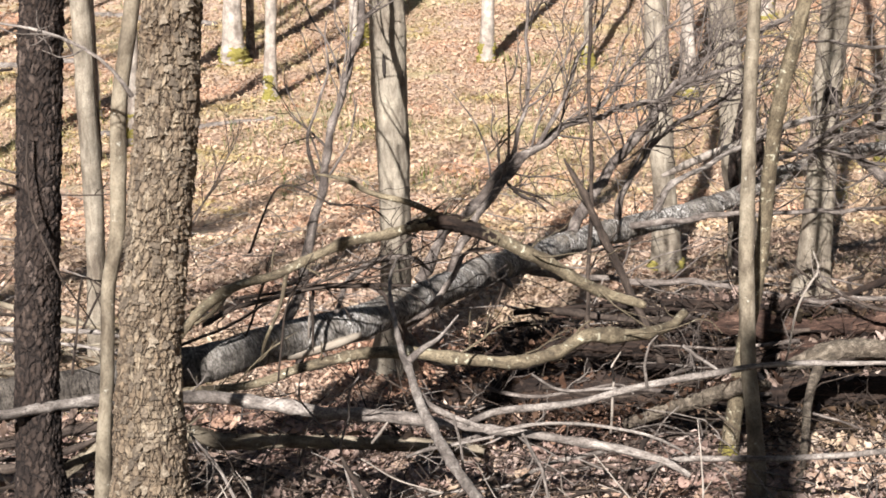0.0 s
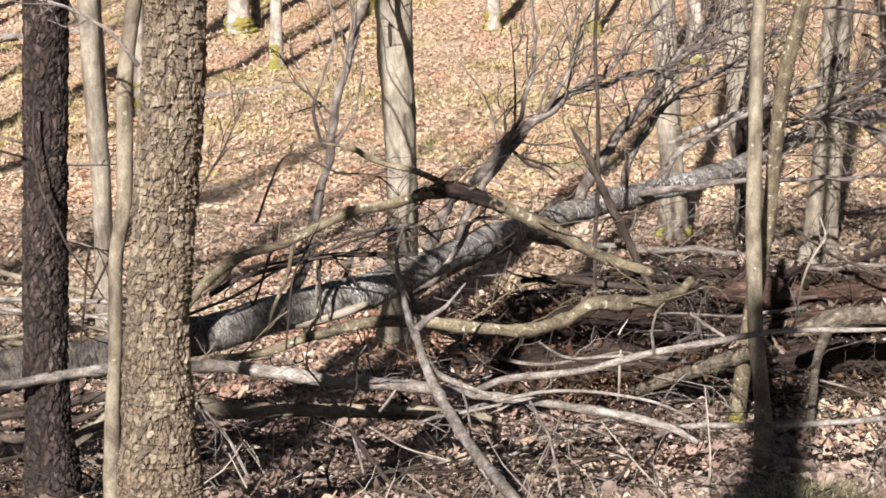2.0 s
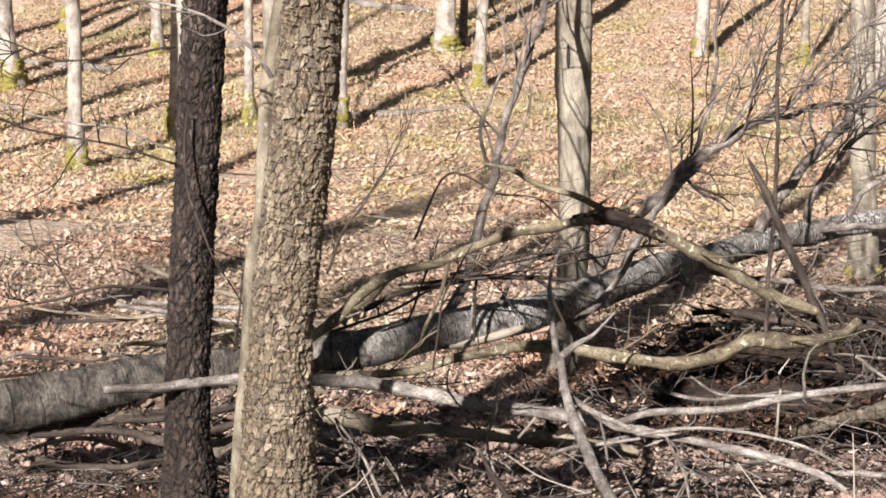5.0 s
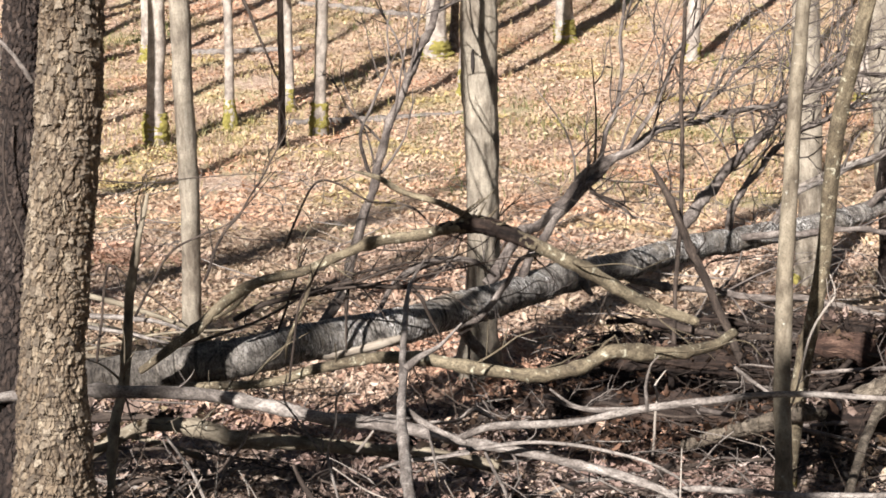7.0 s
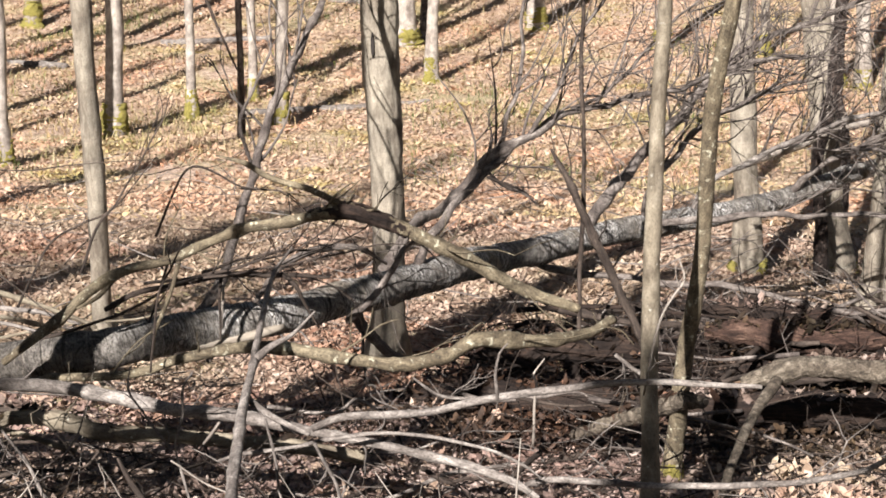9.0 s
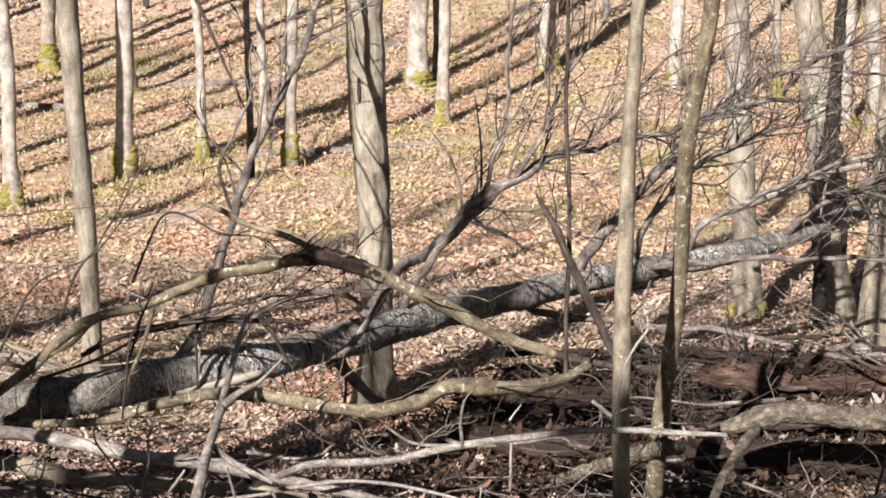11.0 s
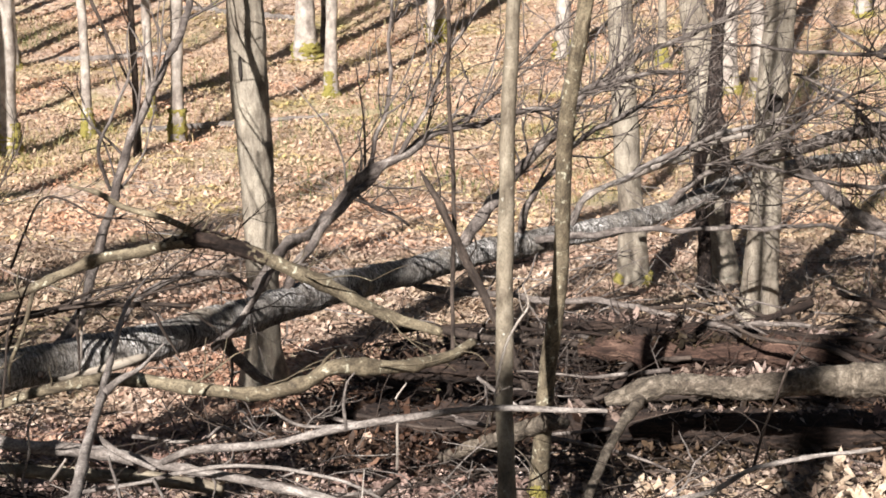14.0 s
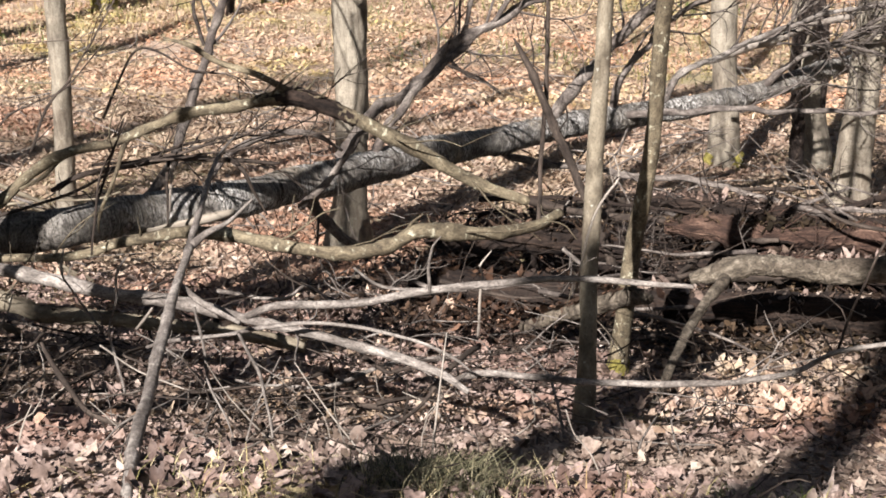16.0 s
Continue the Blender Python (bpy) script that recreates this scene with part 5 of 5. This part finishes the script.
def brush(x0, x1, y0, y1, high, count, long, thick, materials, seed):
    """Dead branches heaped at random in a stretch of the floor."""
    r = np.random.RandomState(seed)
    for k in range(count):
        x, y = x0 + (x1 - x0) * r.rand(), y0 + (y1 - y0) * r.rand()
        z = float(land(x, y)) + 0.02 + high * r.rand() ** 1.6
        turn, far = r.randn() * 0.85 + (math.pi if r.rand() < 0.5 else 0), long * (0.45 + 0.8 * r.rand())
        tilt, rad = r.randn() * 0.1, thick * (0.4 + 0.9 * r.rand())
        pts = []
        for s in (-0.5, -0.2, 0.1, 0.35, 0.5):
            px, py = x + math.cos(turn) * far * s + r.randn() * 0.03, y + math.sin(turn) * far * s + r.randn() * 0.03
            pts.append((px, py, max(z + tilt * far * s + r.randn() * 0.02, float(land(px, py)) + rad), rad * (0.9 - 0.8 * s)))
        mat = materials[r.randint(len(materials))]
        loose_branch("brush_branch", pts, mat, "dead bare branch in the heap of brush", (), 3, seed * 100 + k, 9, "brush heap", 0.25)


# the darkest wood here carries the heap's shade in its colour
brush(1.2, 3.8, 8.8, 10.9, 0.38, 56, 1.3, 0.016, (M_LIMB, M_TWIG, M_TWIG, M_SHADE_ROT, M_SHADE_ROT, M_SHADE_ROT), 5)
brush(-0.2, 1.6, 7.4, 9.2, 0.25, 14, 0.9, 0.009, (M_TWIG, M_LIMB, M_DEAD), 6)
brush(-1.8, 0.9, 5.9, 7.2, 0.22, 11, 0.9, 0.010, (M_TWIG, M_TWIG, M_DEAD), 7)
brush(2.0, 4.4, 9.6, 12.2, 0.35, 16, 1.5, 0.014, (M_LIMB, M_TWIG), 8)
brush(-3.6, -1.4, 8.2, 10.0, 0.35, 16, 1.2, 0.012, (M_DEAD, M_TWIG, M_SMOOTH), 9)
brush(-2.6, -1.2, 6.9, 8.4, 0.5, 10, 1.3, 0.010, (M_TWIG, M_SMOOTH), 10)
for k, pts in enumerate(([(-7.6, 36, 0, 0.05), (-6.2, 35.3, 0, 0.07), (-4.6, 34.2, 0, 0.06)], [(-8.5, 31, 0, 0.06), (-6.5, 31.4, 0, 0.05)], [(-13, 29.5, 0, 0.07), (-9.5, 28.8, 0, 0.06)], [(-5.2, 24.6, 0, 0.05), (-4.0, 24.9, 0, 0.05), (-2.6, 25.6, 0, 0.03)])):
    pts = [(x, y, float(land(x, y)) + r * 0.8, r) for x, y, _, r in pts]
    loose_branch("fallen_pole", pts, M_DEAD, "bleached fallen pole lying on the slope", (), 3, 480 + k, 10, "poles on the slope")
pts = [(-4.72, 22.6, -1.2, 0.012), (-5.4, 22.8, 0.3, 0.03), (-6.1, 23.0, 1.8, 0.03), (-6.8, 23.2, 3.3, 0.02)]
loose_branch("leaning_pole", pts, M_TWIG, "dark dead pole leaning against young trees", (), 0, 490, 8)

# ---- litter: leaves, twigs, grass ----
def leaf_lot(name, label, x, y, z, size, shape, material, seed, tilt):
    """Curled dead leaves at the given places, one lot of loose pieces."""
    r = np.random.RandomState(seed)
    count = len(x)
    s = size * (0.4 + 1.1 * r.rand(count) ** 1.4)
    turn = r.rand(count) * 2 * math.pi
    tip, roll = r.randn(count) * tilt, r.randn(count) * tilt
    outline = np.array(shape)
    m = len(outline)
    curl = 0.3 + 1.7 * r.rand(count)
    slim = 0.5 + 0.6 * r.rand(count)
    jag = 1 + 0.2 * r.randn(count, m)
    lx, ly = outline[None, :, 0] * jag * (s * slim)[:, None], outline[None, :, 1] * jag * s[:, None]
    lz = curl[:, None] * (lx**2 * 1.4 + ly**2 * 0.5) / s[:, None] * np.where(r.rand(count) < 0.55, 1, -1)[:, None]
    ct, st = np.cos(turn)[:, None], np.sin(turn)[:, None]
    gx, gy = ct * lx - st * ly, st * lx + ct * ly
    gz = lz + np.sin(tip)[:, None] * lx + np.sin(roll)[:, None] * ly + (np.abs(np.sin(tip)) + np.abs(np.sin(roll)))[:, None] * s[:, None] * 0.3
    verts = np.stack([x[:, None] + gx, y[:, None] + gy, z[:, None] + gz], -1).reshape(-1, 3)
    k = (np.arange(count) * m)[:, None]
    if m > 4:
        ring = np.arange(1, m)
        faces = np.stack([k + 0 * ring, k + ring, k + np.roll(ring, -1)], -1).reshape(-1, 3)
    else:
        faces = np.concatenate([k + np.array([0, 1, 2]), k + np.array([0, 2, 3])])
    ob = new(name, mesh_from(name, verts, faces, material, smooth=m > 4))
    tagged(ob, label, "leaves", kind="stuff")


def leaf_field(name, label, x0, x1, y0, y1, count, size, shape, material, seed, lift=0.03, tilt=0.34, patchy=False, spare=None):
    """Leaves strewn over a stretch of the floor."""
    r = np.random.RandomState(seed + 900)
    x, y = x0 + (x1 - x0) * r.rand(count), y0 + (y1 - y0) * r.rand(count)
    if spare:
        keep = ~((x > spare[0]) & (x < spare[1]) & (y > spare[2]) & (y < spare[3]) & (r.rand(count) < 0.85))
        x, y, count = x[keep], y[keep], int(keep.sum())
    if patchy:
        bare = np.sin(0.9 * x + 1.3 * np.sin(0.5 * y)) * np.sin(0.7 * y + 1.1 * np.sin(0.6 * x)) + 0.5 * np.sin(2.3 * x - 1.1 * y) * np.sin(1.7 * y + 0.8 * x)
        keep = bare < 0.75 + 0.5 * r.rand(count)
        x, y, count = x[keep], y[keep], int(keep.sum())
    leaf_lot(name, label, x, y, land(x, y) + 0.006 + lift * r.rand(count) ** 2, size, shape, material, seed, tilt)


def leaf_drift(name, label, points, count, size, material, seed):
    """Leaves and crumbs caught along the top of a log."""
    r = np.random.RandomState(seed)
    line = glide(points, 0.02)
    p = line[r.randint(len(line), size=count)]
    a = r.randn(count) * 0.55
    leaf_lot(name, label, p[:, 0] + r.randn(count) * 0.02, p[:, 1] - np.sin(a) * p[:, 3], p[:, 2] + np.cos(a) * p[:, 3] * 1.03, size, OVAL, material, seed, 0.6)


LOBED = [(0, 0), (0.03, 0.56), (0.22, 0.44), (0.42, 0.34), (0.4, 0.08), (0.4, -0.2), (0.2, -0.38), (0, -0.5), (-0.2, -0.36), (-0.4, -0.22), (-0.38, 0.08), (-0.42, 0.33), (-0.22, 0.45)]
OVAL = [(0, 0), (0, 0.6), (0.26, 0.2), (0.22, -0.25), (0, -0.55), (-0.22, -0.25), (-0.26, 0.2)]
QUAD = [(0, 0.55), (0.3, 0.0), (0, -0.5), (-0.32, 0.05)]
leaf_field("leaf_litter", "curled brown dead leaves covering the floor", -2.8, 4.2, 3.4, 8.8, 34000, 0.044, LOBED, M_DAMP, 1, lift=0.025, tilt=0.25)
leaf_field("leaf_litter", "small broken brown leaves over the floor", -2.8, 4.2, 3.4, 8.8, 36000, 0.028, OVAL, M_DAMP, 2, lift=0.035, tilt=0.35)


def leaf_clumps(name, label, x0, x1, y0, y1, clumps, each, spread, size, material, seed, lift, shape):
    """Leaves drifted together in clumps."""
    r = np.random.RandomState(seed)
    cx, cy = np.repeat(x0 + (x1 - x0) * r.rand(clumps), each), np.repeat(y0 + (y1 - y0) * r.rand(clumps), each)
    x, y = cx + r.randn(clumps * each) * spread * 1.3, cy + r.randn(clumps * each) * spread
    leaf_lot(name, label, x, y, land(x, y) + 0.01 + lift * r.rand(clumps * each), size, shape, material, seed, 0.45)


leaf_clumps("leaf_drift", "pale broad curled leaves drifted between the branches", 0.2, 4.0, 6.2, 9.0, 34, 45, 0.11, 0.046, M_LEAF, 61, 0.04, LOBED)
# paler leaves laid where the sun patch falls, its brightness put into their colour
leaf_clumps("leaf_drift", "broad tan leaves before the crooked log, paler for the sun patch", 1.7, 3.6, 6.4, 7.9, 30, 45, 0.1, 0.05, M_LEAF, 63, 0.06, LOBED)
leaf_clumps("leaf_drift", "pale curled leaves drifted under the birch", -2.6, 0.2, 5.4, 8.4, 16, 30, 0.1, 0.038, M_LEAF, 62, 0.03, LOBED)
# near-black duff paints the shade under the brush, the poles and by the trunk
leaf_clumps("rotten_shade_duff", "rotten duff and bark crumbs darkened for shade under the brush", 0.1, 4.2, 8.0, 10.7, 90, 190, 0.2, 0.045, M_SHADE_DUFF, 6, 0.08, OVAL)
leaf_field("rotten_shade_duff", "duff darkened for shade under the crossing poles", -2.2, 0.9, 5.7, 7.1, 1800, 0.035, OVAL, M_SHADE_DUFF, 7, lift=0.06)
leaf_field("rotten_shade_duff", "duff and crumbs darkened for shade beside the dark trunk", -2.8, -1.1, 4.9, 6.4, 4000, 0.03, OVAL, M_SHADE_DUFF, 8, lift=0.05)
for k, pts in enumerate(ROTTEN):
    leaf_drift("leaf_drift", "dead leaves and crumbs caught on a rotten log", pts, (500, 500, 90, 160, 60)[k], 0.05, M_DAMP if k % 2 else M_SHADE_DUFF, 800 + k)
for k, pts in enumerate(HEAP_LINES[:5]):
    leaf_drift("leaf_drift", "crumbs and dead leaves caught on a heap log", pts, 420, 0.045, M_SHADE_DUFF if k % 2 else M_DAMP, 830 + k)
leaf_field("leaf_litter", "dry brown leaves drifted behind the fallen birch", -5.5, 6.0, 8.4, 16.0, 125000, 0.042, OVAL, M_LEAF, 3, tilt=0.4, spare=(0.3, 4.6, 8.3, 10.9))
# near-black leaves stand in for the shade inside the heap
leaf_field("rotten_shade_duff", "rotting leaves darkened for shade under the brush heap", 0.3, 4.6, 8.3, 10.9, 16000, 0.045, OVAL, M_SHADE_DUFF, 10, lift=0.06, tilt=0.5)
leaf_field("leaf_litter", "pale dead leaves over the lower slope", -14, 9, 16.0, 36.0, 300000, 0.055, QUAD, M_FAR, 4, tilt=0.42, patchy=True)
leaf_field("leaf_litter", "pale dead leaves over the upper slope", -24, 14, 36.0, 62.0, 80000, 0.10, QUAD, M_FAR, 5, tilt=0.45, patchy=True)


def twig_field(name, label, x0, x1, y0, y1, count, long, thick, seed, rise=0.1, material=None, steep=0.25):
    r = np.random.RandomState(seed)
    pieces = []
    for k in range(count):
        x, y = x0 + (x1 - x0) * r.rand(), y0 + (y1 - y0) * r.rand()
        z, turn, far = float(land(x, y)) + 0.02 + rise * r.rand() ** 2, r.rand() * 6.28, long * (0.3 + r.rand())
        slope, rad = abs(r.randn()) * steep, thick * (0.4 + 0.8 * r.rand())
        bend = r.randn(2) * 0.2 * far
        pts = [(x, y, z, rad), (x + math.cos(turn) * far * 0.5 + bend[0], y + math.sin(turn) * far * 0.5 + bend[1], z + slope * far * 0.5, rad * 0.8), (x + math.cos(turn) * far, y + math.sin(turn) * far, z + slope * far, rad * 0.4)]
        pieces.append(tube(pts, 4 if thick < 0.01 else 6, 0.15, 0.05, 0, k, cap=thick >= 0.01))
    v, f, u = join(pieces)
    tagged(new(name, mesh_from(name, v, f, material or M_TWIG, u)), label, "twigs", kind="stuff")


twig_field("twig_litter", "broken brown twigs strewn among the leaves", -3.0, 4.0, 3.8, 9.5, 420, 0.26, 0.0035, 11)
twig_field("twig_litter", "bleached thin sticks strewn in the brush", -2.6, 3.6, 5.4, 9.8, 110, 0.35, 0.005, 12, 0.2, M_DEAD)
twig_field("twig_litter", "dark thin sticks matted under the poles", -2.2, 1.8, 5.7, 7.4, 100, 0.4, 0.004, 31, 0.14, M_TWIG, 0.22)
twig_field("twig_litter", "grey thin sticks matted under the poles", -2.0, 1.8, 5.7, 7.4, 34, 0.38, 0.004, 32, 0.14, M_DEAD, 0.22)
# near-black twigs, coloured for the shade between the heaped branches
twig_field("twig_litter", "dark twigs in the brush heap", 0.2, 3.8, 8.8, 10.6, 300, 0.45, 0.005, 15, 0.3, M_SHADE_ROT)
twig_field("twig_litter", "dark dead twigs under the fallen wood", -1.6, 2.6, 6.4, 10.5, 260, 0.4, 0.004, 13, 0.3)
twig_field("twig_litter", "thin dark sticks strewn by the dark trunk", -2.8, -1.2, 4.9, 6.6, 130, 0.3, 0.0035, 21, 0.12, M_TWIG)
twig_field("twig_litter", "thin sticks on the slope behind", -6.0, 4.0, 9.5, 20.0, 500, 0.6, 0.006, 14, 0.15, M_DEAD)


# near-black lumps, coloured for the shade deep in the heap
twig_field("wood_debris", "splintered dark wood lumps in the brush heap", 0.2, 4.0, 9.0, 10.8, 260, 0.28, 0.02, 18, 0.22, M_SHADE_ROT, 0.15)
twig_field("wood_debris", "pale splintered wood bits in the brush heap", 0.2, 4.0, 8.8, 10.8, 40, 0.22, 0.010, 19, 0.25, M_RED, 0.2)
twig_field("wood_debris", "dark splintered wood bits under the poles", -2.4, 0.6, 5.4, 7.0, 60, 0.25, 0.009, 20, 0.1, M_TWIG, 0.15)
twig_field("dry_stalk", "bleached dry stalks standing in the brush", -1.0, 1.2, 4.9, 6.6, 56, 0.2, 0.004, 16, 0.05, M_PALE, 1.0)
twig_field("dry_stalk", "thin dark shoots standing in the brush", -2.4, 3.4, 6.0, 11.0, 160, 0.25, 0.003, 17, 0.05, M_TWIG, 1.2)


def grass(name, label, x, y, spread, count, tall, material, seed, wide=0.0022):
    """Thin bent blades in a tuft."""
    r = np.random.RandomState(seed)
    verts, faces = [], []
    for k in range(count):
        px, py = x + r.randn() * spread, y + r.randn() * spread
        pz, turn, far = float(land(px, py)) - 0.01, r.rand() * 6.28, tall * (0.4 + 0.9 * r.rand())
        c, s, lean, w = math.cos(turn), math.sin(turn), 0.5 + 0.7 * r.rand(), wide
        b = len(verts)
        for q, (h, o) in enumerate(((0, 0), (0.6, 0.35), (0.8, 1.0))):
            ww = w * (1 - 0.4 * q)
            verts += [(px + c * o * far * lean - s * ww, py + s * o * far * lean + c * ww, pz + h * far), (px + c * o * far * lean + s * ww, py + s * o * far * lean - c * ww, pz + h * far)]
        faces += [(b, b + 1, b + 3, b + 2), (b + 2, b + 3, b + 5, b + 4)]
    tagged(new(name, mesh_from(name, verts, faces, material)), label, "grass", kind="stuff")


grass("grass_tuft", "matted dark mound of old sedge on the bank", 1.12, 4.45, 0.10, 1700, 0.10, M_SEDGE, 21)
grass("grass_tuft", "dry grass tuft on the near bank", 0.75, 4.1, 0.25, 700, 0.08, M_STRAW, 22)
grass("grass_tuft", "thin dry grass on the near bank", 1.9, 4.1, 0.35, 700, 0.08, M_STRAW, 23)
grass("grass_tuft", "small green tuft among dead leaves", 1.95, 4.75, 0.06, 160, 0.07, M_GREEN, 24)
for k in range(80):
    grass("grass_tuft", "dry straw tuft on the slope", -11 + 17 * rnd.rand(), 18 + 20 * rnd.rand(), 0.55, 130, 0.2, M_STRAW if k % 3 else M_GREEN, 500 + k, 0.006)
